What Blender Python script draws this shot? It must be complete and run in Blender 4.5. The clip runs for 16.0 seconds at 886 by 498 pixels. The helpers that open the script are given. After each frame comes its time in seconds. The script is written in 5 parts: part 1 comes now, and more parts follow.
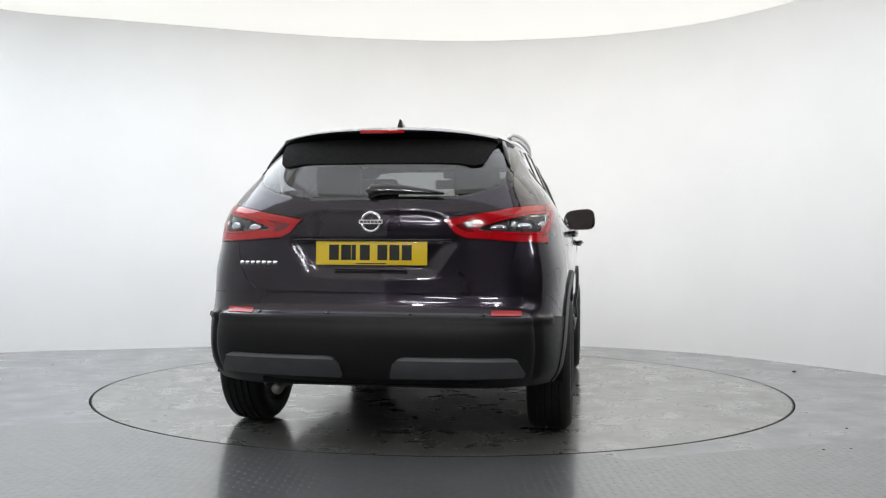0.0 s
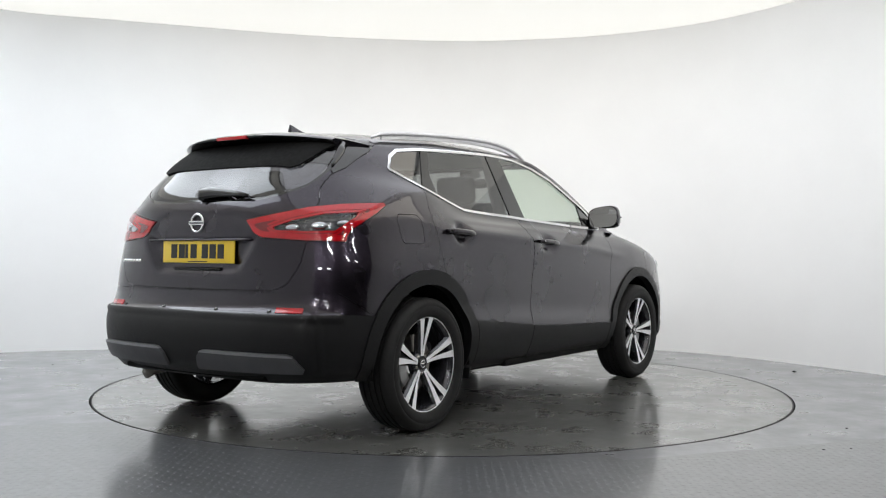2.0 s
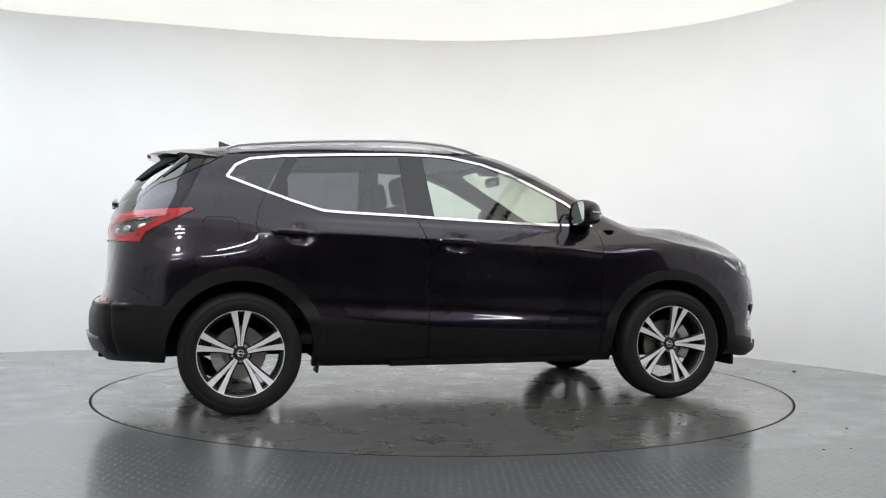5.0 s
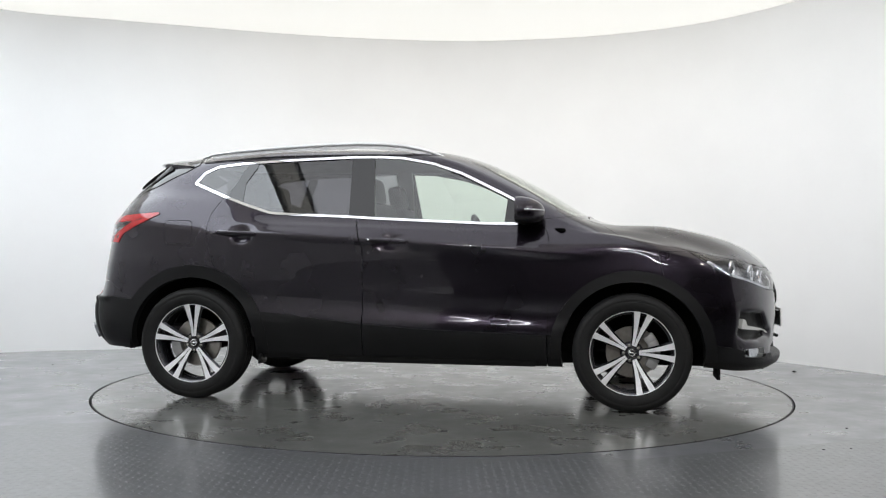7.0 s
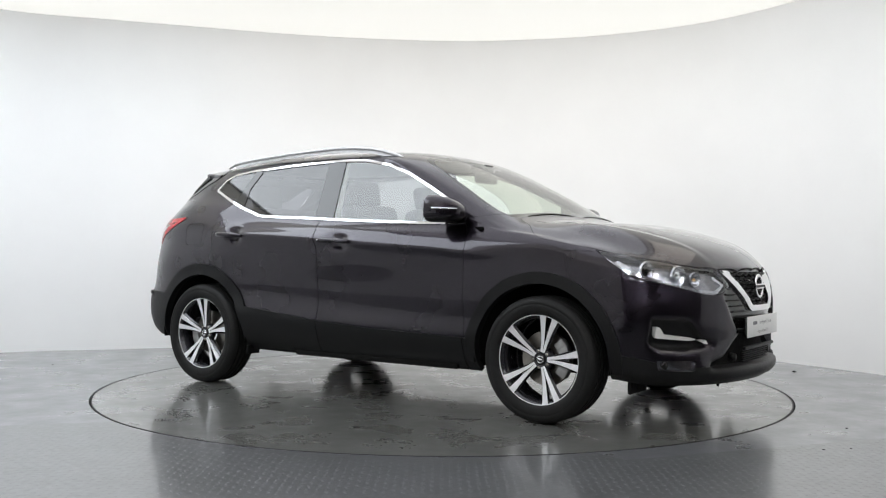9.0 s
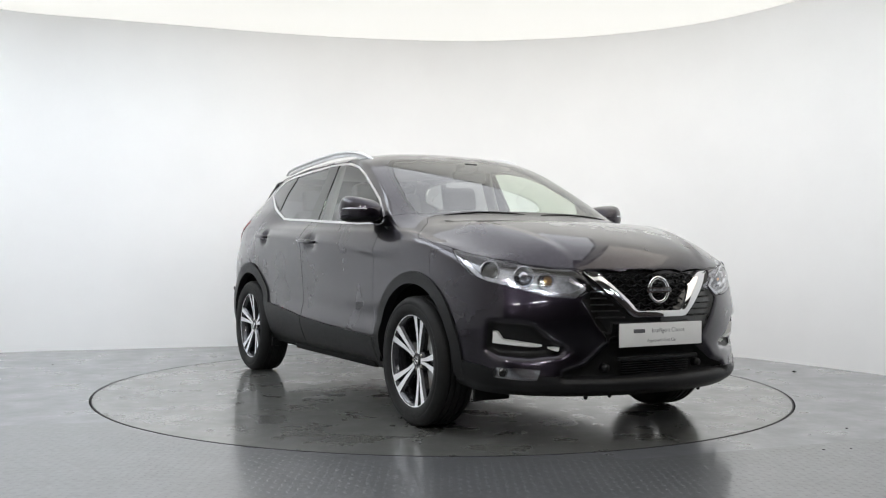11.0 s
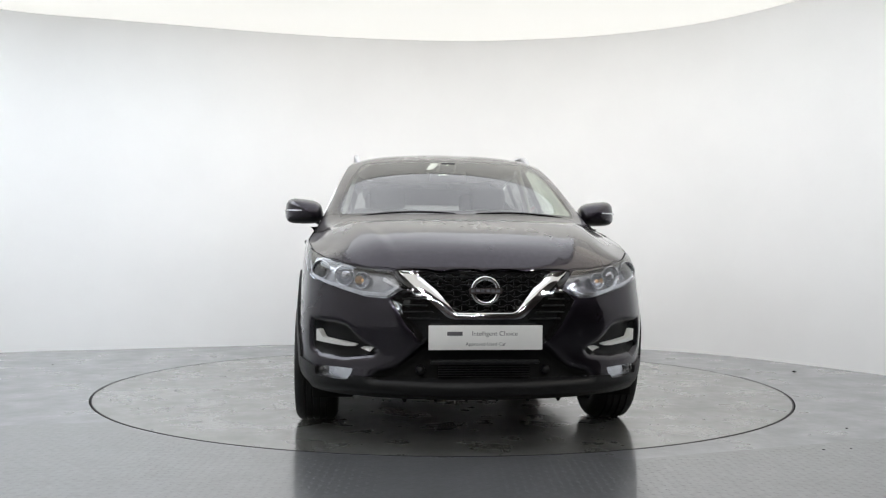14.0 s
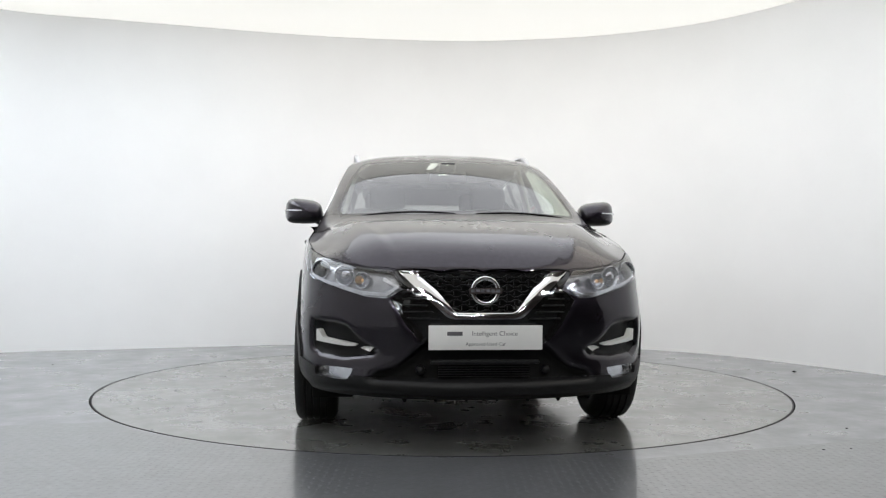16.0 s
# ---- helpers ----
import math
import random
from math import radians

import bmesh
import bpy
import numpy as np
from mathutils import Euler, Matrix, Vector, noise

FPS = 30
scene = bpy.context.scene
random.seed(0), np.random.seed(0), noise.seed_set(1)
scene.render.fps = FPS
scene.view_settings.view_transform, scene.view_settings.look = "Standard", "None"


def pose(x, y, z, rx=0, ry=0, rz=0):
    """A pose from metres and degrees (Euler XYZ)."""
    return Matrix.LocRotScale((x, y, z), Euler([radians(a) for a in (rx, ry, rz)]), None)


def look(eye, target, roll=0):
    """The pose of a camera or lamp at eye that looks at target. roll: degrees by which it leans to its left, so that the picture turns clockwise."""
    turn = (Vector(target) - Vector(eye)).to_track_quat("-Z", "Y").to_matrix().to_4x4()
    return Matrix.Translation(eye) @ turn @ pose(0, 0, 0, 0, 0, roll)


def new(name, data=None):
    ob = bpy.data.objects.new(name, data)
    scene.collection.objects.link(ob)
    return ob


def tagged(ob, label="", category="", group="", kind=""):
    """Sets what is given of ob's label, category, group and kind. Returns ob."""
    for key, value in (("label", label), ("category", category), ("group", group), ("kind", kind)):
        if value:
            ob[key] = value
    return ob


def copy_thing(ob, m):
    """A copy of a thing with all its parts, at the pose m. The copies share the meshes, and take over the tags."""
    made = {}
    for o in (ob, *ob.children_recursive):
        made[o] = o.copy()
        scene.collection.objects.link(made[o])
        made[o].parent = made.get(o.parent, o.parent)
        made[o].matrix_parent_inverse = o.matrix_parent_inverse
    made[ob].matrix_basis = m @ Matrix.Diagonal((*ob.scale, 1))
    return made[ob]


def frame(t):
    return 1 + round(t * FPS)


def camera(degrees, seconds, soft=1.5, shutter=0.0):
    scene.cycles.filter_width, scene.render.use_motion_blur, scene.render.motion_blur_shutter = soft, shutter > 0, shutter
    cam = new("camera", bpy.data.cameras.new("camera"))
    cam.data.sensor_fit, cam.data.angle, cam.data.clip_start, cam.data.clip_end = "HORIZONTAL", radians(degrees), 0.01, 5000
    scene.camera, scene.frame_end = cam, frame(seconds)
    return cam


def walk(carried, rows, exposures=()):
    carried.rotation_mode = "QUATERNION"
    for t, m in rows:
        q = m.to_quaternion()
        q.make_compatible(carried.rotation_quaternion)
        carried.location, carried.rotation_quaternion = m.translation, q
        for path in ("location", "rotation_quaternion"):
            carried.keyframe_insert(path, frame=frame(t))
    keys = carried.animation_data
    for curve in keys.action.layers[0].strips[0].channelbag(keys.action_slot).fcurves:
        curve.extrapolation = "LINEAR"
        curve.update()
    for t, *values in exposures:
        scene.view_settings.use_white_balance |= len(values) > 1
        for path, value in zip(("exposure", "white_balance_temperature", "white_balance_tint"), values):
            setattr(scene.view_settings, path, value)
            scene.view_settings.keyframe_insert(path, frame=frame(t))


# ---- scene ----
EYE, AIM = (0.0, -6.430, 0.902), (-0.0008, 0.0, 0.9241)
cam = camera(50.04, 16.0, soft=1.2)
walk(cam, [(0, look(EYE, AIM, 0.367)), (16, look(EYE, AIM, 0.367))])
# ---- light: a luminous ceiling, unseen lamps added to brighten the wall, tubes in the dark hall behind the camera ----
world = bpy.data.worlds.new("studio")
world.use_nodes = True
world.node_tree.nodes["Background"].inputs[0].default_value = (.02, .02, .022, 1)
world.node_tree.nodes["Background"].inputs[1].default_value = .5
CEILING_GLOW, CEILING_TINT = .66, (1.0, .985, .92)
PANEL_COOL, PANEL_WARM, PANEL_BONNET_FILL = 4.0, 1.5, 1.4


def spotlight(eye, target, power, colour, angle):
    lamp = bpy.data.lights.new("spot_lamp", "SPOT")
    lamp.energy, lamp.color, lamp.spot_size, lamp.spot_blend, lamp.shadow_soft_size = power, colour, radians(angle), 1.0, .10
    new("spot_lamp", lamp).matrix_basis = look(eye, target)


# unseen lamps added under the ceiling, each aimed to brighten the wall before it
WALL_FILL = 75.0
for tx, ty, k in ((-4.6, 1.2, .7), (-3.2, 2.15, .9), (-1.7, 2.68, 1.0), (-.2, 2.95, 1.05), (1.3, 2.78, 1.05), (2.5, 2.0, 1.0), (3.2, .9, 1.0), (3.9, -.8, 1.0)):
    aim = Vector((tx, ty, 1.30))
    step = (Vector((-.4, -1.2, 1.25)) - aim).normalized() * 2.5
    spotlight((tx + step.x, ty + step.y, 2.93), aim, WALL_FILL * k, (.89, .945, 1.0) if tx < -2 else (1.0, .98, .945) if tx < 2 else (1.0, .985, .955) if tx < 3 else (.90, .95, 1.0), 112)
# track spotlights in the hall, aimed at the turntable
TRACK = ((-1.5, -6.75), (.9, -6.75), (3.3, -5.6))
for tx, ty in TRACK:
    spotlight((tx, ty, 3.28), (tx * .15, -1.2, .45), 80.0, (1.0, .975, .94), 70)
scene.view_settings.exposure = 0.0


# ---- materials ----
def tree(name):
    m = bpy.data.materials.new(name)
    m.use_nodes = True
    return m, m.node_tree.nodes, m.node_tree.links, m.node_tree.nodes["Principled BSDF"]


def noise_tex(nodes, links, scale, detail=4, rough=.55, stretch=(1, 1, 1)):
    c, mp, n = nodes.new("ShaderNodeTexCoord"), nodes.new("ShaderNodeMapping"), nodes.new("ShaderNodeTexNoise")
    mp.inputs["Scale"].default_value = stretch
    links.new(c.outputs["Object"], mp.inputs[0])
    links.new(mp.outputs[0], n.inputs["Vector"])
    n.inputs["Scale"].default_value, n.inputs["Detail"].default_value, n.inputs["Roughness"].default_value = scale, detail, rough
    return n.outputs["Fac"]


def ramp(nodes, links, fac, stops):
    r = nodes.new("ShaderNodeValToRGB")
    while len(r.color_ramp.elements) < len(stops):
        r.color_ramp.elements.new(.5)
    for e, (p, c) in zip(r.color_ramp.elements, stops):
        e.position, e.color = p, (*c, 1) if len(c) == 3 else c
    links.new(fac, r.inputs[0])
    return r.outputs[0]


def plain(name, colour, rough, metal=0.0, coat=0.0, vary=.15, scale=9.0, bump=0.0, bump_scale=400.0, rvary=.1, coat_rough=.03, spec=.5):
    """A surface with colour and gloss that vary at two scales, and fine relief."""
    m, nodes, links, b = tree(name)
    lo, hi = [max(0, c * (1 - vary)) for c in colour], [min(1, c * (1 + vary)) for c in colour]
    n = noise_tex(nodes, links, scale)
    links.new(ramp(nodes, links, n, [(.3, lo), (.7, hi)]), b.inputs["Base Color"])
    f = noise_tex(nodes, links, scale * 6)
    g = [(.3, (max(.01, rough - rvary * rough),) * 3), (.7, (min(1, rough + rvary * rough),) * 3)]
    links.new(ramp(nodes, links, f, g), b.inputs["Roughness"])
    b.inputs["Metallic"].default_value, b.inputs["Coat Weight"].default_value = metal, coat
    b.inputs["Coat Roughness"].default_value, b.inputs["Specular IOR Level"].default_value = coat_rough, spec
    if bump:
        k, t = nodes.new("ShaderNodeBump"), noise_tex(nodes, links, bump_scale, 2)
        k.inputs["Strength"].default_value, k.inputs["Distance"].default_value = bump, .001
        links.new(t, k.inputs["Height"])
        links.new(k.outputs[0], b.inputs["Normal"])
    return m


def clear(name, tint, ior=1.5, rough=0.0):
    """A thin pane: light passes with a tint, and a share of it mirrors off."""
    m, nodes, links, b = tree(name)
    nodes.remove(b)
    t, g, f, x, w, k = (nodes.new("ShaderNode" + k) for k in ("BsdfTransparent", "BsdfGlossy", "LayerWeight", "MixShader", "Math", "MapRange"))
    t.inputs[0].default_value, g.inputs[0].default_value, g.inputs["Roughness"].default_value = (*tint, 1), (1, 1, 1, 1), rough
    f.inputs[0].default_value, w.operation, w.inputs[1].default_value = .5, "POWER", 4.0
    links.new(f.outputs["Facing"], w.inputs[0])
    links.new(w.outputs[0], k.inputs["Value"])
    k.inputs["To Min"].default_value = ((ior - 1) / (ior + 1)) ** 2 * 2
    links.new(k.outputs[0], x.inputs[0])
    links.new(t.outputs[0], x.inputs[1])
    links.new(g.outputs[0], x.inputs[2])
    links.new(x.outputs[0], nodes["Material Output"].inputs[0])
    return m


def glow(name, colour, strength):
    m, nodes, links, b = tree(name)
    b.inputs["Base Color"].default_value = (.55, .55, .55, 1)
    b.inputs["Emission Color"].default_value, b.inputs["Emission Strength"].default_value = (*colour, 1), strength
    return m


def car_paint():
    m, nodes, links, b = tree("plum_black_metallic_paint")
    flake, big = noise_tex(nodes, links, 1500, 1), noise_tex(nodes, links, 3)
    links.new(ramp(nodes, links, flake, [(.35, (.0105, .0085, .0120)), (.55, (.024, .0200, .0275)), (.75, (.066, .057, .078))]), b.inputs["Base Color"])
    links.new(ramp(nodes, links, big, [(.3, (.26,) * 3), (.7, (.31,) * 3)]), b.inputs["Roughness"])
    b.inputs["Metallic"].default_value = 1.0
    b.inputs["Coat Weight"].default_value, b.inputs["Coat Roughness"].default_value, b.inputs["Coat IOR"].default_value = 1.0, .008, 1.48
    return m


def floor_paint(name, lo, hi, rough, coat_rough, stain, coat=.8):
    m, nodes, links, b = tree(name)
    big, fine = noise_tex(nodes, links, 1.1, 6, .6), noise_tex(nodes, links, 9, 8, .7, (1, 1.6, 1))
    mix = nodes.new("ShaderNodeMix")
    mix.data_type, mix.blend_type = "RGBA", "MULTIPLY"
    mix.inputs[0].default_value = 1
    links.new(ramp(nodes, links, big, [(.3, lo), (.7, hi)]), mix.inputs[6])
    links.new(ramp(nodes, links, fine, [(.24, (stain,) * 3), (.50, (.97,) * 3), (.7, (1, 1, 1))]), mix.inputs[7])
    links.new(mix.outputs[2], b.inputs["Base Color"])
    wear = noise_tex(nodes, links, 3.2, 6, .65)
    links.new(ramp(nodes, links, wear, [(.35, (rough * .75,) * 3), (.65, (rough * 1.25,) * 3)]), b.inputs["Roughness"])
    links.new(ramp(nodes, links, wear, [(.35, (coat_rough * .85,) * 3), (.65, (coat_rough * 1.2,) * 3)]), b.inputs["Coat Roughness"])
    b.inputs["Coat Weight"].default_value = coat
    k, t = nodes.new("ShaderNodeBump"), noise_tex(nodes, links, 14, 5)
    k.inputs["Strength"].default_value, k.inputs["Distance"].default_value = .010, .004
    links.new(t, k.inputs["Height"])
    links.new(k.outputs[0], b.inputs["Normal"])
    return m


PAINT = car_paint()
PLASTIC = plain("grained_black_plastic", (.0065, .0065, .007), .42, bump=.35, bump_scale=700, spec=.25)
GLOSS_BLACK = plain("gloss_black_plastic", (.006, .006, .006), .08, coat=.5)
MATT_BLACK = plain("matt_black_underside", (.006, .006, .006), .85, bump=.3, bump_scale=60, spec=.15)
CHROME = plain("bright_chrome", (.82, .82, .83), .06, metal=1, vary=.03)
SKID_HIGHLIGHT = plain("skid_highlight_grey", (.30, .30, .31), .34, metal=.8, vary=.08)
SATIN_DARK = plain("satin_dark_grey_paint", (.075, .075, .08), .40, metal=.4, vary=.1)
MACHINED = plain("machined_alloy", (.92, .92, .94), .38, metal=.30, vary=.05, scale=40)
RAIL = plain("brushed_aluminium", (.72, .72, .73), .42, metal=.45, vary=.06, scale=30)
RIM_DARK = plain("dark_gloss_alloy", (.030, .030, .036), .25, metal=.4, coat=.8)
RUBBER = plain("tyre_rubber", (.011, .011, .011), .60, bump=.3, bump_scale=250, spec=.25)
STEEL = plain("brushed_brake_steel", (.33, .31, .28), .35, metal=1, vary=.12, scale=30)
CALIPER = plain("cast_alloy_caliper", (.40, .40, .40), .45, metal=.8)
GLASS = clear("clear_green_tinted_glass", (.80, .87, .81), 1.6)
SCREEN = clear("clear_windscreen_glass", (.84, .90, .80), 1.66)
PRIVACY = clear("dark_privacy_glass", (.30, .30, .325), 1.52)
LENS = clear("clear_lamp_lens", (.93, .94, .96), 1.45)
RED = plain("red_lamp_plastic", (.43, .0035, .009), .10, coat=.6, vary=.12, scale=60)
SMOKE = plain("smoked_lamp_insert", (.05, .05, .055), .25, metal=.4, coat=.6, vary=.5, scale=50)
DARK_RED = plain("dark_red_lamp_plastic", (.16, .0025, .005), .12, coat=1, vary=.12, scale=60)
REFLECTOR = plain("silvered_lamp_reflector", (.62, .63, .66), .18, metal=1, vary=.2, scale=60)
LAMP_GREY = plain("grey_lamp_housing", (.40, .405, .43), .24, metal=.6, coat=.6, vary=.25, scale=40)
AMBER = plain("amber_bulb_glass", (.80, .45, .20), .2, coat=1)
YELLOW = plain("yellow_reflective_plate", (.80, .56, .02), .35, vary=.03, coat=.5)
WHITE_PLATE = plain("white_plastic_plate", (.74, .74, .73), .35, vary=.03, coat=.4)
INK = plain("black_lettering", (.012, .012, .012), .4)
GREY_INK = plain("grey_lettering", (.09, .09, .10), .5)
FABRIC = plain("dark_seat_fabric", (.030, .030, .033), .85, bump=.5, bump_scale=300)
DASH = plain("dark_dashboard_plastic", (.020, .020, .021), .6, bump=.3, bump_scale=500)
HEADLINER = plain("pale_headliner_cloth", (.42, .42, .40), .9, bump=.3, bump_scale=300)
MIRROR = plain("mirror_glass", (.88, .88, .90), .02, metal=1, vary=.01)
WALL = plain("white_studio_wall_paint", (.87, .87, .87), .55, vary=.02, scale=1.2, bump=.12, bump_scale=30)
HALL = plain("dark_hall_wall_paint", (.075, .058, .053), .7, vary=.3, scale=1.5)
FLOOR = floor_paint("grey_gloss_floor_paint", (.112, .117, .129), (.146, .152, .166), .34, .15, .90)
DISC = floor_paint("worn_grey_turntable_paint", (.10, .102, .097), (.155, .157, .149), .30, .12, .80)
TREAD = plain("grey_tread_plate_paint", (.10, .104, .112), .34, coat=.8, coat_rough=.14, vary=.1, scale=5)
CEILING = glow("luminous_ceiling_fabric", CEILING_TINT, CEILING_GLOW)
COOL_PANEL = glow("cool_white_light_panel", (.88, .94, 1.0), PANEL_COOL)
BONNET_FILL_PANEL = glow("white_light_panel", (.93, .95, 1.0), PANEL_BONNET_FILL)
WARM_PANEL = glow("warm_white_light_panel", (1.0, .94, .84), PANEL_WARM)
TUBE = glow("fluorescent_tube", (.95, .98, 1.0), 60.0)
# ---- the car's skin: a net of rings, each from the nose's middle round the side to the tail's middle ----
def ring(*p):
    return np.array(p, float).reshape(-1, 3)


def skin_rings():
    return [
        ring(2.19, 0, .238, 2.14, .35, .238, 2.02, .614, .242, 1.87, .768, .25, 1.68, .812, .27, 1.32, .822, .25, .85, .79, .25,
             0, .785, .25, -.85, .795, .26, -1.32, .836, .28, -1.75, .81, .3, -1.94, .71, .3, -2.04, .488, .295, -2.06, 0, .295),
        ring(2.24, 0, .285, 2.19, .35, .285, 2.075, .614, .29, 1.915, .778, .3, 1.69, .854, .32, 1.32, .867, .32, .85, .842, .32,
             0, .840, .32, -.85, .845, .33, -1.32, .871, .34, -1.76, .842, .36, -1.98, .74, .36, -2.095, .488, .36, -2.12, 0, .36),
        ring(2.22, 0, .42, 2.172, .35, .42, 2.06, .614, .42, 1.92, .783, .43, 1.7, .864, .44, 1.32, .882, .45, .85, .875, .44,
             0, .88, .45, -.85, .885, .47, -1.32, .891, .48, -1.77, .855, .46, -2.01, .75, .45, -2.12, .488, .45, -2.145, 0, .45),
        ring(2.23, 0, .56, 2.182, .35, .56, 2.075, .614, .56, 1.93, .788, .56, 1.71, .865, .57, 1.32, .882, .58, .85, .875, .56,
             0, .875, .57, -.85, .885, .58, -1.32, .891, .6, -1.77, .855, .57, -2.015, .745, .565, -2.115, .488, .565, -2.14, 0, .565),
        ring(2.23, 0, .7, 2.177, .35, .7, 2.06, .614, .69, 1.91, .783, .69, 1.7, .855, .7, 1.32, .877, .72, .85, .875, .7,
             0, .87, .7, -.85, .88, .71, -1.32, .886, .73, -1.76, .851, .69, -1.97, .742, .665, -2.055, .488, .655, -2.08, 0, .65),
        ring(2.17, 0, .825, 2.12, .35, .828, 2.03, .574, .835, 1.89, .753, .84, 1.69, .837, .85, 1.32, .867, .85, .85, .875, .85,
             0, .885, .85, -.85, .885, .86, -1.32, .886, .86, -1.74, .853, .83, -1.95, .737, .81, -2.035, .468, .8, -2.055, 0, .8),
        ring(1.98, 0, .975, 1.94, .35, .973, 1.86, .564, .957, 1.76, .718, .915, 1.6, .812, .925, 1.32, .854, .945, .85, .875, .93,
             0, .888, .965, -.85, .885, 1, -1.32, .866, .99, -1.72, .829, .97, -1.93, .72, .96, -2.03, .438, .96, -2.05, 0, .96),
        ring(1.6, 0, 1.077, 1.57, .35, 1.074, 1.52, .564, 1.059, 1.46, .698, 1.01, 1.38, .782, .985, 1.2, .827, 1, .85, .842, 1.005,
             0, .852, 1.03, -.85, .845, 1.06, -1.32, .839, 1.08, -1.69, .81, 1.08, -1.91, .713, 1.06, -2.02, .44, 1.05, -2.045, 0, 1.05),
        ring(1.15, 0, 1.104, 1.14, .35, 1.101, 1.11, .58, 1.092, 1.07, .708, 1.08, 1, .781, 1.065, .93, .8, 1.06, .82, .8, 1.066,
             0, .8, 1.09, -.8, .785, 1.122, -1.2, .775, 1.19, -1.62, .746, 1.2, -1.87, .666, 1.15, -1.99, .42, 1.142, -2.015, 0, 1.142),
        ring(.8, 0, 1.3, .79, .308, 1.295, .74, .557, 1.285, .67, .683, 1.27, .6, .72, 1.255, .45, .721, 1.25, .25, .72, 1.25,
             -.2, .72, 1.26, -.85, .715, 1.27, -1.25, .705, 1.285, -1.57, .67, 1.295, -1.8, .575, 1.29, -1.9, .36, 1.285, -1.92, 0, 1.285),
        ring(.52, 0, 1.44, .51, .288, 1.435, .46, .517, 1.425, .385, .638, 1.41, .31, .665, 1.4, .18, .656, 1.4, 0, .655, 1.405,
             -.3, .655, 1.415, -.85, .65, 1.415, -1.2, .64, 1.41, -1.5, .61, 1.4, -1.7, .52, 1.4, -1.78, .33, 1.4, -1.8, 0, 1.4),
        ring(.28, 0, 1.525, .27, .264, 1.52, .225, .473, 1.51, .15, .579, 1.498, .09, .603, 1.495, 0, .591, 1.5, -.12, .59, 1.505,
             -.35, .59, 1.51, -.85, .585, 1.505, -1.15, .575, 1.49, -1.42, .545, 1.475, -1.58, .47, 1.475, -1.64, .3, 1.485, -1.655, 0, 1.49),
        ring(.05, 0, 1.562, .04, .18, 1.56, 0, .32, 1.555, -.06, .4, 1.548, -.12, .43, 1.547, -.2, .44, 1.548, -.3, .44, 1.55,
             -.45, .44, 1.552, -.85, .44, 1.55, -1.05, .43, 1.54, -1.25, .4, 1.53, -1.36, .34, 1.53, -1.41, .2, 1.535, -1.42, 0, 1.54),
        ring(-.2, 0, 1.578, -.2, .01, 1.578, -.22, .02, 1.578, -.25, .03, 1.578, -.28, .035, 1.578, -.32, .04, 1.578, -.38, .04, 1.578,
             -.5, .04, 1.578, -.8, .04, 1.575, -.95, .04, 1.57, -1.05, .03, 1.565, -1.1, .02, 1.565, -1.12, .01, 1.565, -1.13, 0, 1.565),
    ]


def catmull(c, n, even):
    """Smooth rows through c along its first axis, n steps a span; even: the curve goes on mirrored in y past its ends."""
    flip = np.array([1, -1, 1.0])
    a, b = (c[1] * flip, c[-2] * flip) if even else (2 * c[0] - c[1], 2 * c[-1] - c[-2])
    p = np.concatenate([a[None], c, b[None]])
    out = []
    for i in range(1, len(p) - 2):
        for t in np.arange(n) / n:
            out.append(.5 * (2 * p[i] + (p[i + 1] - p[i - 1]) * t + (2 * p[i - 1] - 5 * p[i] + 4 * p[i + 1] - p[i + 2]) * t * t
                             + (3 * p[i] - p[i - 1] - 3 * p[i + 1] + p[i + 2]) * t ** 3))
    return np.array(out + [c[-1]])


def skin(nu, nv):
    """The half skin with y > 0: points, unit normals and triangles."""
    net = np.array(skin_rings())                         # rows, around, 3
    net = catmull(net, nv, False)                        # finer upwards
    net = catmull(net.transpose(1, 0, 2), nu, True)      # finer around: around, up, 3
    m, n = net.shape[:2]
    net[0, :, 1] = net[-1, :, 1] = 0
    ext = np.concatenate([net[1:2] * (1, -1, 1), net, net[-2:-1] * (1, -1, 1)])
    du = ext[2:] - ext[:-2]
    dv = np.gradient(net, axis=1)
    nor = np.cross(du, dv)
    nor /= np.linalg.norm(nor, axis=2, keepdims=True) + 1e-12
    nor[:, -1] = (0, 0, 1)
    if nor[m // 2, n // 3, 1] < 0:
        nor = -nor
    k = np.arange(m * n).reshape(m, n)
    a, b, c, d = k[:-1, :-1].ravel(), k[1:, :-1].ravel(), k[1:, 1:].ravel(), k[:-1, 1:].ravel()
    tri = np.concatenate([np.stack([a, c, b], 1), np.stack([a, d, c], 1)])
    P, N = net.reshape(-1, 3), nor.reshape(-1, 3)
    t = tri[len(tri) // 3]
    if np.cross(P[t[1]] - P[t[0]], P[t[2]] - P[t[0]]) @ N[t[0]] < 0:
        tri = tri[:, ::-1]
    return P, N, tri


# ---- cutting the skin into panels ----
def poly_sdf(Q, poly):
    """Signed distance of the points Q to a closed outline: below zero inside."""
    V = np.array(poly, float)
    W = np.roll(V, -1, 0)
    best, inside = np.full(len(Q), 1e9), np.zeros(len(Q), bool)
    for a, b in zip(V, W):
        e, w = b - a, Q - a
        t = np.clip((w @ e) / (e @ e + 1e-18), 0, 1)
        best = np.minimum(best, ((w - t[:, None] * e) ** 2).sum(1))
        c = (a[1] > Q[:, 1]) != (b[1] > Q[:, 1])
        x = (b[0] - a[0]) * (Q[:, 1] - a[1]) / ((b[1] - a[1]) if b[1] != a[1] else 1e-12) + a[0]
        inside ^= c & (Q[:, 0] < x)
    return np.sqrt(best) * np.where(inside, -1, 1)


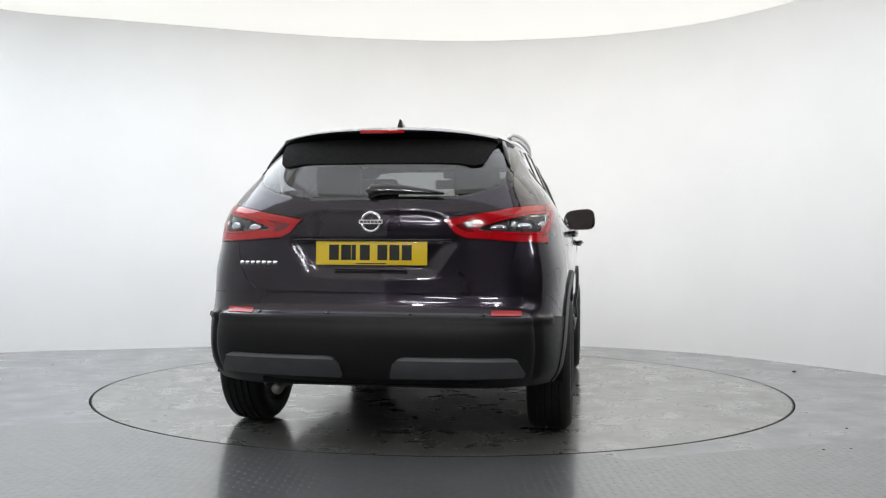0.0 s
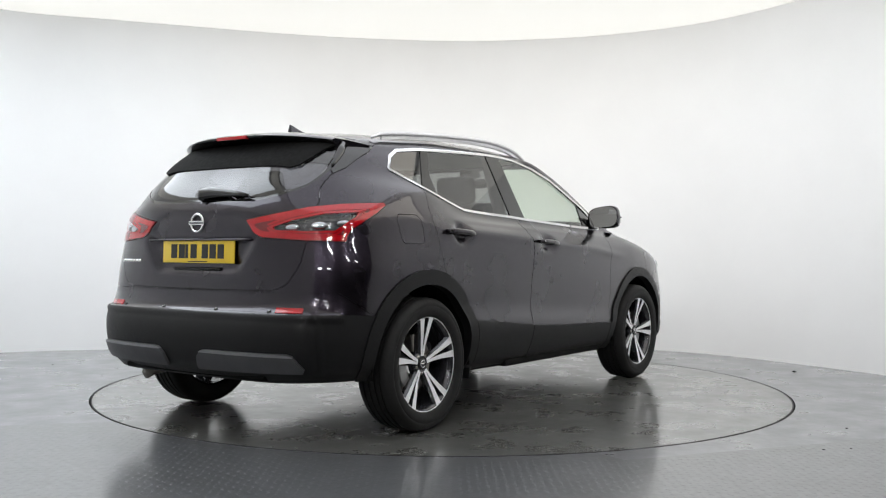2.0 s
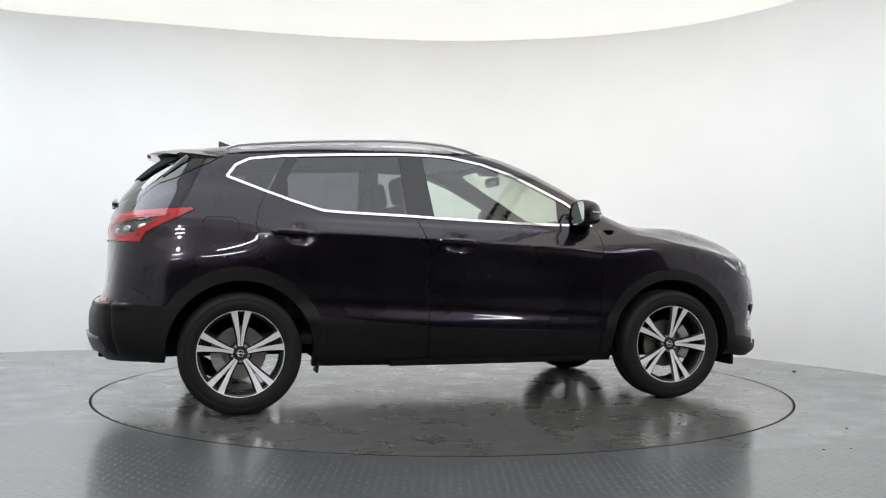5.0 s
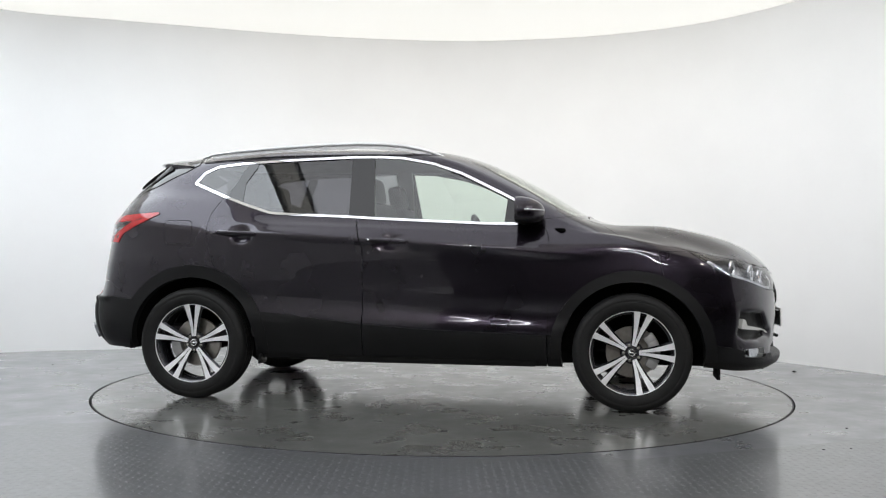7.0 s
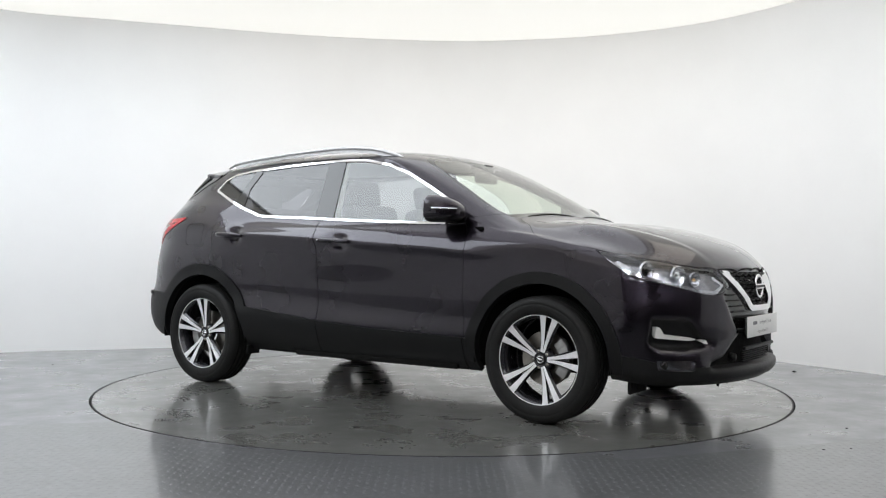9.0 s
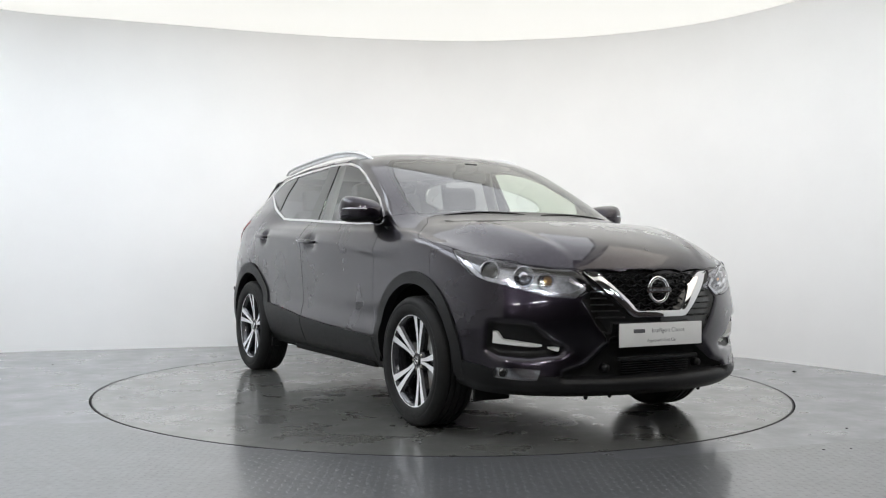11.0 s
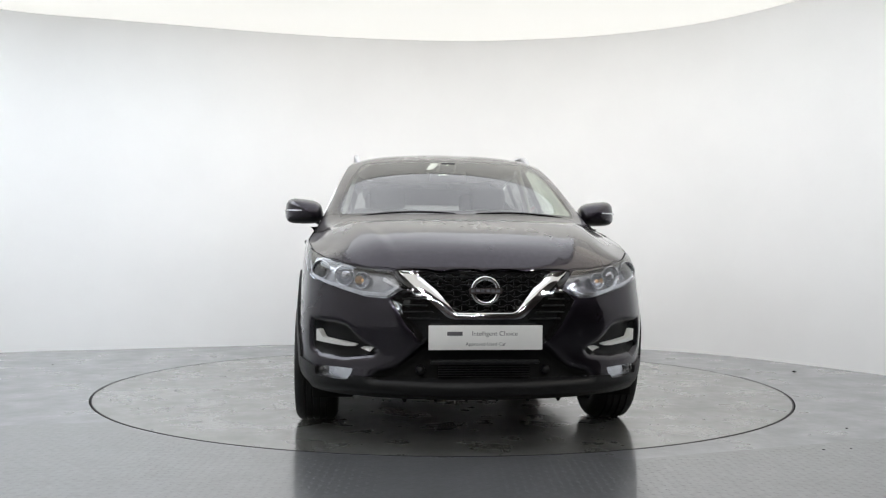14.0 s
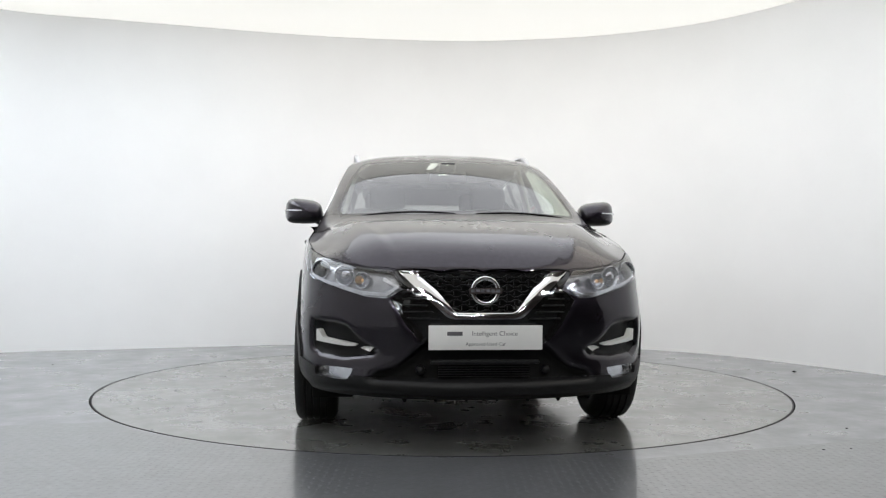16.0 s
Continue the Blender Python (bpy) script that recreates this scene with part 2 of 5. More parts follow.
def compact(P, N, T):
    T = np.asarray(T, int).reshape(-1, 3)
    used, inv = np.unique(T, return_inverse=True)
    return P[used], N[used], inv.reshape(-1, 3)


def split(mesh, s):
    """Cuts a mesh along s = 0: what lies below zero, and the rest."""
    P, N, T = mesh
    if len(T) == 0:
        return mesh, mesh
    neg = s < 0
    cnt = neg[T].sum(1)
    inn, out = [T[cnt == 3]], [T[cnt == 0]]
    ps, ns, made, base = [], [], {}, len(P)

    def cut(a, b):
        key = (a, b) if a < b else (b, a)
        if key not in made:
            k = s[a] / (s[a] - s[b])
            made[key] = base + len(ps)
            ps.append(P[a] + (P[b] - P[a]) * k)
            n = N[a] + (N[b] - N[a]) * k
            ns.append(n / (np.linalg.norm(n) + 1e-12))
        return made[key]
    ti, to = [], []
    for tri in T[(cnt == 1) | (cnt == 2)].tolist():
        one = neg[tri].sum() == 1
        k = next(i for i in range(3) if neg[tri[i]] == one)
        a, b, c = tri[k], tri[(k + 1) % 3], tri[(k + 2) % 3]
        p, q = cut(a, b), cut(a, c)
        (ti if one else to).append((a, p, q))
        (to if one else ti).extend([(p, b, c), (p, c, q)])
    if ps:
        P, N = np.concatenate([P, ps]), np.concatenate([N, ns])
    if ti:
        inn.append(np.array(ti))
    if to:
        out.append(np.array(to))
    return compact(P, N, np.concatenate(inn)), compact(P, N, np.concatenate(out))


def smoothed(mesh, axis, bend=2):
    """A pane as the glass bends: one smooth surface through its points, seen along an axis (0: screens, 1: sides)."""
    P, N, T = mesh
    u, z = P[:, 1 - axis], P[:, 2] - 1.28
    terms = [(i, j) for i in range(bend + 1) for j in range(bend + 1) if i + j <= bend and (axis == 1 or i % 2 == 0)]
    A = np.stack([u ** i * z ** j for i, j in terms], 1)
    k = np.linalg.lstsq(A, P[:, axis], rcond=None)[0]
    du = sum(c * i * u ** max(0, i - 1) * z ** j for c, (i, j) in zip(k, terms))
    dz = sum(c * j * u ** i * z ** max(0, j - 1) for c, (i, j) in zip(k, terms))
    Q, M = P.copy(), np.zeros_like(N)
    Q[:, axis] = A @ k
    M[:, axis], M[:, 1 - axis], M[:, 2] = 1, -du, -dz
    M /= np.linalg.norm(M, axis=1, keepdims=True)
    M *= np.sign((M * N).sum(1).mean())
    return Q, M, T


def flip(mesh):
    P, N, T = mesh
    return P * (1, -1, 1), N * (1, -1, 1), T[:, ::-1]


def both(mesh):
    P, N, T = mesh
    p, n, t = flip(mesh)
    return np.concatenate([P, p]), np.concatenate([N, n]), np.concatenate([T, t + len(P)])


def lift(mesh, d):
    return mesh[0] + mesh[1] * d, mesh[1], mesh[2]


def part(name, bm, material, parent, label="", smooth=True, angle=None):
    """Links a bmesh as one mesh object under a thing or a part."""
    me = bpy.data.meshes.new(name)
    bm.normal_update()
    if smooth:
        for f in bm.faces:
            f.smooth = True
        if angle:
            for e in bm.edges:
                if len(e.link_faces) == 2 and e.calc_face_angle(0) > radians(angle):
                    e.smooth = False
    bm.to_mesh(me)
    bm.free()
    for m in (material if isinstance(material, (list, tuple)) else [material]):
        me.materials.append(m)
    ob = new(name, me)
    ob.parent = parent
    return tagged(ob, label)


def panel(name, mesh, material, parent, depth=.014, label="", rise=0.0):
    """A panel of the skin with its edges turned in by depth."""
    P, N, T = lift(mesh, rise) if rise else mesh
    if len(T) == 0:
        return None
    P, N, F = P.copy(), N.copy(), T.tolist()
    e = np.concatenate([T[:, [0, 1]], T[:, [1, 2]], T[:, [2, 0]]])
    key = np.sort(e, 1)
    _, idx, cnt = np.unique(key, axis=0, return_index=True, return_counts=True)
    rim = e[idx[cnt == 1]]
    rim = rim[~((np.abs(P[rim[:, 0], 1]) < 1e-4) & (np.abs(P[rim[:, 1], 1]) < 1e-4))]
    if depth and len(rim):
        vs = np.unique(rim)
        pos = {v: i for i, v in enumerate(vs.tolist())}
        side = np.zeros((len(vs), 3))
        for a, b in rim.tolist():
            w = np.cross(P[b] - P[a], N[a])
            w /= np.linalg.norm(w) + 1e-12
            side[pos[a]] += w
            side[pos[b]] += w
        side /= np.linalg.norm(side, axis=1, keepdims=True) + 1e-12
        n0, m = len(P), len(vs)
        P = np.concatenate([P, P[vs], P[vs] - N[vs] * depth])
        N = np.concatenate([N, side, side])
        for a, b in rim.tolist():
            i, j = n0 + pos[a], n0 + pos[b]
            F.append([j, i, i + m, j + m])
    me = bpy.data.meshes.new(name)
    me.from_pydata(P.tolist(), [], F)
    me.polygons.foreach_set("use_smooth", [True] * len(me.polygons))
    me.normals_split_custom_set_from_vertices(N.tolist())
    me.materials.append(material)
    ob = new(name, me)
    ob.parent = parent
    return tagged(ob, label)


# ---- small shapes ----
def add_box(bm, c, size, bevel=0.0, m=None, seg=2):
    r = bmesh.ops.create_cube(bm, size=1)
    vs = r["verts"]
    bmesh.ops.scale(bm, vec=size, verts=vs)
    if bevel:
        es = {e for v in vs for e in v.link_edges}
        g = bmesh.ops.bevel(bm, geom=list(es), offset=bevel, segments=seg, affect="EDGES", profile=.6)
        vs = list({v for f in g["faces"] for v in f.verts} | {v for v in vs if v.is_valid})
    bmesh.ops.transform(bm, matrix=(Matrix.Translation(c) @ (m or Matrix())), verts=vs)
    return vs


def lathe(profile, seg=64, axis="Y"):
    """Turns (radius, height) pairs round an axis."""
    bm = bmesh.new()
    rows = []
    for k in range(seg):
        a = 2 * math.pi * k / seg
        c, s = math.cos(a), math.sin(a)
        rows.append([bm.verts.new((r * c, h, r * s) if axis == "Y" else (r * c, r * s, h)) for r, h in profile])
    for k in range(seg):
        p, q = rows[k], rows[(k + 1) % seg]
        for i in range(len(profile) - 1):
            bm.faces.new((p[i], p[i + 1], q[i + 1], q[i]))
    bmesh.ops.remove_doubles(bm, verts=bm.verts, dist=1e-5)
    bmesh.ops.recalc_face_normals(bm, faces=bm.faces)
    return bm


def sweep(bm, path, ups, shape, closed=False, scales=None):
    """Carries a closed outline of (side, up) pairs along a path."""
    n, rows = len(path), []
    for i, p in enumerate(path):
        p = Vector(p)
        a, b = (path[(i - 1) % n], path[(i + 1) % n]) if closed else (path[max(0, i - 1)], path[min(n - 1, i + 1)])
        d = (Vector(b) - Vector(a)).normalized()
        u = Vector(ups[i] if isinstance(ups, list) else ups)
        s = d.cross(u).normalized()
        u = s.cross(d).normalized()
        k = scales[i] if scales else 1
        rows.append([bm.verts.new(p + s * x * k + u * y * k) for x, y in shape])
    m = len(shape)
    for i in range(n if closed else n - 1):
        p, q = rows[i], rows[(i + 1) % n]
        for j in range(m):
            bm.faces.new((p[j], p[(j + 1) % m], q[(j + 1) % m], q[j]))
    if not closed:
        bm.faces.new(rows[0][::-1])
        bm.faces.new(rows[-1])
    bmesh.ops.recalc_face_normals(bm, faces=bm.faces)


def oval(w, h, n=10):
    return [(w * math.cos(2 * math.pi * k / n), h * math.sin(2 * math.pi * k / n)) for k in range(n)]


def prism(poly, depth, to, bevel=0.0):
    """A plate with the outline poly, as thick as depth, laid by the pose to (outline in x, y; thickness along z)."""
    bm = bmesh.new()
    vs = [bm.verts.new((x, y, 0)) for x, y in poly]
    f = bm.faces.new(vs)
    r = bmesh.ops.extrude_face_region(bm, geom=[f])
    bmesh.ops.translate(bm, vec=(0, 0, depth), verts=[v for v in r["geom"] if isinstance(v, bmesh.types.BMVert)])
    if bevel:
        bmesh.ops.bevel(bm, geom=list(bm.edges), offset=bevel, segments=2, affect="EDGES")
    bmesh.ops.recalc_face_normals(bm, faces=bm.faces)
    bmesh.ops.transform(bm, matrix=to, verts=bm.verts)
    return bm


def frame_on(p, n, up=(0, 0, 1)):
    """A pose at p whose z is the normal n and whose y leans to up."""
    z = Vector(n).normalized()
    x = Vector(up).cross(z).normalized()
    y = z.cross(x)
    m = Matrix((x, y, z)).transposed().to_4x4()
    m.translation = Vector(p)
    return m


# ---- the studio ----
WALL_PLAN = [(-1.75, -6.0), (-2.7, -5.75), (-3.5, -5.3), (-4.4, -4.2), (-5.1, -2.4), (-5.2, -.6), (-4.75, .95), (-3.85, 1.86), (-3, 2.2), (-2.3, 2.45), (-1.5, 2.72), (-.7, 2.9),
             (.1, 2.98), (.7, 2.92), (1.3, 2.77), (1.8, 2.55), (2.25, 2.25), (2.6, 1.88), (2.9, 1.42), (3.16, .98), (3.4, .5), (3.8, -.6), (3.95, -1.7), (3.98, -2.7)]
TOP = 3.0


def smooth_plan(pts, n=6):
    c = catmull(np.array([(x, y, 0) for x, y in pts], float), n, False)
    return [(p[0], p[1]) for p in c]


def studio():
    plan = smooth_plan(WALL_PLAN)
    n = len(plan)
    bm = bmesh.new()
    nor = [((plan[min(n - 1, i + 1)][1] - plan[max(0, i - 1)][1]), -(plan[min(n - 1, i + 1)][0] - plan[max(0, i - 1)][0])) for i in range(n)]
    rows = []
    for (x, y), (a, b) in zip(plan, nor):
        k = .12 / math.hypot(a, b)
        rows.append([bm.verts.new(v) for v in ((x, y, 0), (x, y, TOP), (x - a * k, y - b * k, TOP), (x - a * k, y - b * k, 0))])
    for p, q in zip(rows, rows[1:]):
        for j in range(4):
            bm.faces.new((p[j], q[j], q[(j + 1) % 4], p[(j + 1) % 4]))
    bm.faces.new(rows[0])
    bm.faces.new(rows[-1][::-1])
    bmesh.ops.recalc_face_normals(bm, faces=bm.faces)
    w = part("wall_studio", bm, WALL, None, "curved seamless white painted studio wall", angle=40)
    tagged(w, category="wall", kind="structure")
    # the dark hall from which the camera looks in
    bm = bmesh.new()
    for c, s in (((2, -13.06, 2), (14.2, .12, 4)), ((-5.06, -9.5, 2), (.12, 7, 4)), ((9.06, -7.8, 2), (.12, 10.4, 4)), ((-3.41, -6.06, 2), (3.18, .12, 4)), ((6.54, -2.68, 2), (4.92, .12, 4))):
        add_box(bm, c, s)
    tagged(part("wall_hall", bm, HALL, None, "dark grey walls of the hall around the open side", smooth=False), category="wall", kind="structure")
    bm = bmesh.new()
    add_box(bm, (2, -9.55, 4.06), (14.2, 7.1, .12))
    add_box(bm, (4.2, -4.3, 4.06), (9.8, 3.4, .12))
    add_box(bm, (1.115, -4.36, 3.55), (6.65, .12, .9), 0, pose(0, 0, 0, 0, 0, 29.95))
    tagged(part("ceiling_hall", bm, HALL, None, "dark ceiling of the hall", smooth=False), category="ceiling", kind="structure")
    # the luminous ceiling
    bm = bmesh.new()
    bm.faces.new([bm.verts.new((x, y, TOP)) for x, y in plan])
    r = bmesh.ops.extrude_face_region(bm, geom=list(bm.faces))
    bmesh.ops.translate(bm, vec=(0, 0, .1), verts=[v for v in r["geom"] if isinstance(v, bmesh.types.BMVert)])
    bmesh.ops.recalc_face_normals(bm, faces=bm.faces)
    tagged(part("ceiling", bm, CEILING, None, "evenly lit stretched white fabric ceiling", smooth=False), category="ceiling", kind="structure")
    # lamps of the hall
    for x, y in ((-1.7, -8.2), (.9, -8.2), (-1.7, -10.6), (.9, -10.6), (5.2, -4.6), (5.2, -6.6), (7.4, -5.6)):
        lampbody = new("strip_light")
        lampbody.matrix_basis = pose(x, y, 3.4)
        bm = bmesh.new()
        add_box(bm, (0, 0, .06), (1.3, .22, .06), .008)
        part("housing", bm, WALL, lampbody)
        for d in (-.06, .06):
            bm = bmesh.new()
            bmesh.ops.create_cone(bm, cap_ends=True, segments=12, radius1=.016, radius2=.016, depth=1.2, matrix=pose(0, d, .01, 0, 90))
            part("tube", bm, TUBE, lampbody)
        for d in (-.5, .5):
            bm = bmesh.new()
            bmesh.ops.create_cone(bm, cap_ends=True, segments=8, radius1=.006, radius2=.006, depth=.51, matrix=pose(d, 0, .345))
            part("hanger", bm, STEEL, lampbody)
        tagged(lampbody, "white twin-tube fluorescent strip light, lit", "ceiling light", "strip lights of the hall")
    for x, y in TRACK:
        lampbody = new("track_spotlight")
        aim = Vector((x * .15, -1.2, .45)) - Vector((x, y, 3.34))
        to = frame_on((x, y, 3.34), aim)
        bm = lathe([(.001, -.14), (.055, -.14), (.062, -.12), (.062, .03), (.056, .03), (.054, .0), (.001, .0)], 24, "Z")
        bmesh.ops.transform(bm, matrix=to, verts=bm.verts)
        part("housing", bm, HALL, lampbody, angle=40)
        bm = bmesh.new()
        bmesh.ops.create_cone(bm, cap_ends=True, segments=10, radius1=.009, radius2=.009, depth=.68, matrix=pose(x, y - .03, 3.70))
        part("stem", bm, STEEL, lampbody)
        bm = lathe([(.001, .004), (.050, .004), (.052, .001)], 24, "Z")
        bmesh.ops.transform(bm, matrix=to, verts=bm.verts)
        part("lens", bm, TUBE, lampbody, "bright lens")
        tagged(lampbody, "round ceiling spotlight on a steel stem, lit", "spotlight", "spotlights of the hall")
    # bright panels under the ceiling; the middle one is added to lighten the bonnet
    for x, y, w, d, mat in ((-2.9, -.9, 1.8, 3.2, COOL_PANEL), (2.4, -1.5, 1.4, 3.0, WARM_PANEL), (-.1, -1.1, 3.2, 4.0, BONNET_FILL_PANEL)):
        lampbody = new("overhead_panel")
        lampbody.matrix_basis = pose(x, y, TOP - .03)
        bm = bmesh.new()
        add_box(bm, (0, 0, 0), (w, d, .02), .004)
        part("diffuser", bm, mat, lampbody)
        for sx, sy, lx, ly in ((0, d / 2 + .02, w + .08, .04), (0, -d / 2 - .02, w + .08, .04), (w / 2 + .02, 0, .04, d), (-w / 2 - .02, 0, .04, d)):
            bm = bmesh.new()
            add_box(bm, (sx, sy, .004), (lx, ly, .05), .004)
            part("frame", bm, WALL, lampbody)
        tagged(lampbody, "bright rectangular light panel in a white frame, out of view under the ceiling, lit", "ceiling light")
    # floor round the turntable
    R = 2.243
    bm = bmesh.new()
    seg, radii = 160, (R, 2.4, 2.8, 3.5, 5, 8, 16)
    rings = [[bm.verts.new((r * math.cos(2 * math.pi * k / seg), r * math.sin(2 * math.pi * k / seg), z)) for k in range(seg)]
             for r, z in [(R, -.06)] + [(r, 0) for r in radii]]
    for p, q in zip(rings, rings[1:]):
        for k in range(seg):
            bm.faces.new((p[k], p[(k + 1) % seg], q[(k + 1) % seg], q[k]))
    bmesh.ops.recalc_face_normals(bm, faces=bm.faces)
    fl = part("floor", bm, FLOOR, None, "grey glossy painted studio floor", smooth=False)
    tagged(fl, category="floor", kind="structure")
    bm = bmesh.new()
    bmesh.ops.create_circle(bm, cap_ends=True, segments=96, radius=2.3)
    bmesh.ops.translate(bm, vec=(0, 0, -.058), verts=bm.verts)
    part("pit", bm, MATT_BLACK, fl, "dark pit under the turntable")
    # tread plate before the turntable, with raised bars in turn crosswise
    def on_plate(x, y):
        return math.hypot(x, y) > 2.28 and y < (-2.32 + .385 * (x - .80) if x > .80 else -1.76) and y > -4.4 and abs(x) < 2.9
    arc = [(2.262 * math.cos(radians(a)), 2.262 * math.sin(radians(a))) for a in range(-140, -70, 2)]
    bm = prism([(-2.95, -1.75)] + arc + [(.80, -2.29), (3.5, -1.25), (3.5, -4.6), (-2.95, -4.6)], .0015, pose(0, 0, .0002))
    part("tread_plate", bm, TREAD, fl, "grey tread plate let into the floor", smooth=False)
    random.seed(4)
    verts, faces = [], []
    step = .036
    for i in range(-80, 81):
        for j in range(-125, -40):
            x, y = i * step, j * step
            if not on_plate(x, y):
                continue
            a = math.pi / 4 if (i + j) % 2 else -math.pi / 4
            c, s = math.cos(a), math.sin(a)
            L, Wd, H = .0135, .0042, .0006
            b = len(verts)
            for u, v, h in ((-L, 0, 0), (0, -Wd, 0), (L, 0, 0), (0, Wd, 0), (-L * .5, 0, H), (L * .5, 0, H)):
                verts.append((x + u * c - v * s, y + u * s + v * c, h + .0018))
            faces += [(b, b + 1, b + 4), (b + 1, b + 5, b + 4), (b + 1, b + 2, b + 5), (b + 2, b + 3, b + 5), (b + 3, b + 4, b + 5), (b + 3, b, b + 4)]
    me = bpy.data.meshes.new("tread_bars")
    me.from_pydata(verts, [], faces)
    me.materials.append(TREAD)
    ob = new("tread_bars", me)
    ob.parent = fl
    tagged(ob, "small raised bars of a grey tread plate", kind="stuff")


def debris():
    """Small chips and bolts that lie on the floor."""
    random.seed(11)
    for x, y, r in ((2.70, .86, .012), (2.1, -1.5, .006), (1.76, -2.05, .006), (1.9, -2.02, .005), (2.25, -1.9, .005), (-3.05, 1.0, .005)):
        bm = bmesh.new()
        bmesh.ops.create_icosphere(bm, subdivisions=2, radius=r)
        for v in bm.verts:
            v.co = Vector((v.co.x * 1.3, v.co.y, v.co.z * .45)) * (1 + .25 * noise.noise(v.co * 60))
        lo = min(v.co.z for v in bm.verts)
        bmesh.ops.translate(bm, vec=(x, y, -lo), verts=bm.verts)
        tagged(part("rubber_crumb", bm, MATT_BLACK, None), "small dark crumb of rubber lying on the floor", "debris", "crumbs on the floor")


def make_turntable():
    tt = new("turntable")
    bm = bmesh.new()
    seg = 160
    prof = [(2.233, -.05), (2.233, -.002), (2.231, 0), (1.5, 0), (.8, 0), (.15, 0)]
    rows = [[bm.verts.new((r * math.cos(2 * math.pi * k / seg), r * math.sin(2 * math.pi * k / seg), z)) for k in range(seg)] for r, z in prof]
    for p, q in zip(rows, rows[1:]):
        for k in range(seg):
            bm.faces.new((p[k], p[(k + 1) % seg], q[(k + 1) % seg], q[k]))
    bm.faces.new(rows[-1])
    bmesh.ops.recalc_face_normals(bm, faces=bm.faces)
    part("deck", bm, DISC, tt, "scuffed grey painted deck", smooth=False)
    # added ring, black to draw the gap's shade as a dark line
    bm = lathe([(2.2335, -.03), (2.2335, .0004), (2.226, .0008), (2.2255, .0002)], 160, "Z")
    part("gap_line_ring", bm, RUBBER, tt, "thin added ring in black for the dark line of the gap")
    return tagged(tt, "round grey floor turntable with scuffed paint, flush with the floor", "turntable")


studio()
debris()
turntable = make_turntable()


# ---- the car ----
AX, AZ, OPEN_R, TRIM_R = 1.318, .338, .402, .466
DLO = [(-1.394, 1.33), (-1.341, 1.40), (-1.259, 1.44), (-1.068, 1.462), (-.721, 1.48), (-.376, 1.493), (-.2, 1.492), (-.064, 1.485), (.143, 1.446), (.315, 1.385),
       (.485, 1.301), (.652, 1.215), (.766, 1.13), (.813, 1.062), (.481, 1.064), (.148, 1.078), (-.186, 1.093), (-.353, 1.103), (-.724, 1.118),
       (-.859, 1.127), (-1.032, 1.181), (-1.174, 1.232), (-1.391, 1.318)]
HANDLES = ((-1.032, 1.008, -1.005), (-.096, .966, -.082))


def sm(s, w):
    """1 inside an outline, 0 outside, eased over the width w."""
    t = np.clip(.5 - s / w, 0, 1)
    return t * t * (3 - 2 * t)


def fields(P):
    """The flat views in which outlines are drawn: side, front, plan, round the front and the rear corner."""
    x, y, z = P.T
    return {"xz": P[:, [0, 2]], "yz": P[:, [1, 2]], "xy": P[:, [0, 1]], "qf": np.stack([y - x, z], 1), "qr": np.stack([y + x, z], 1)}


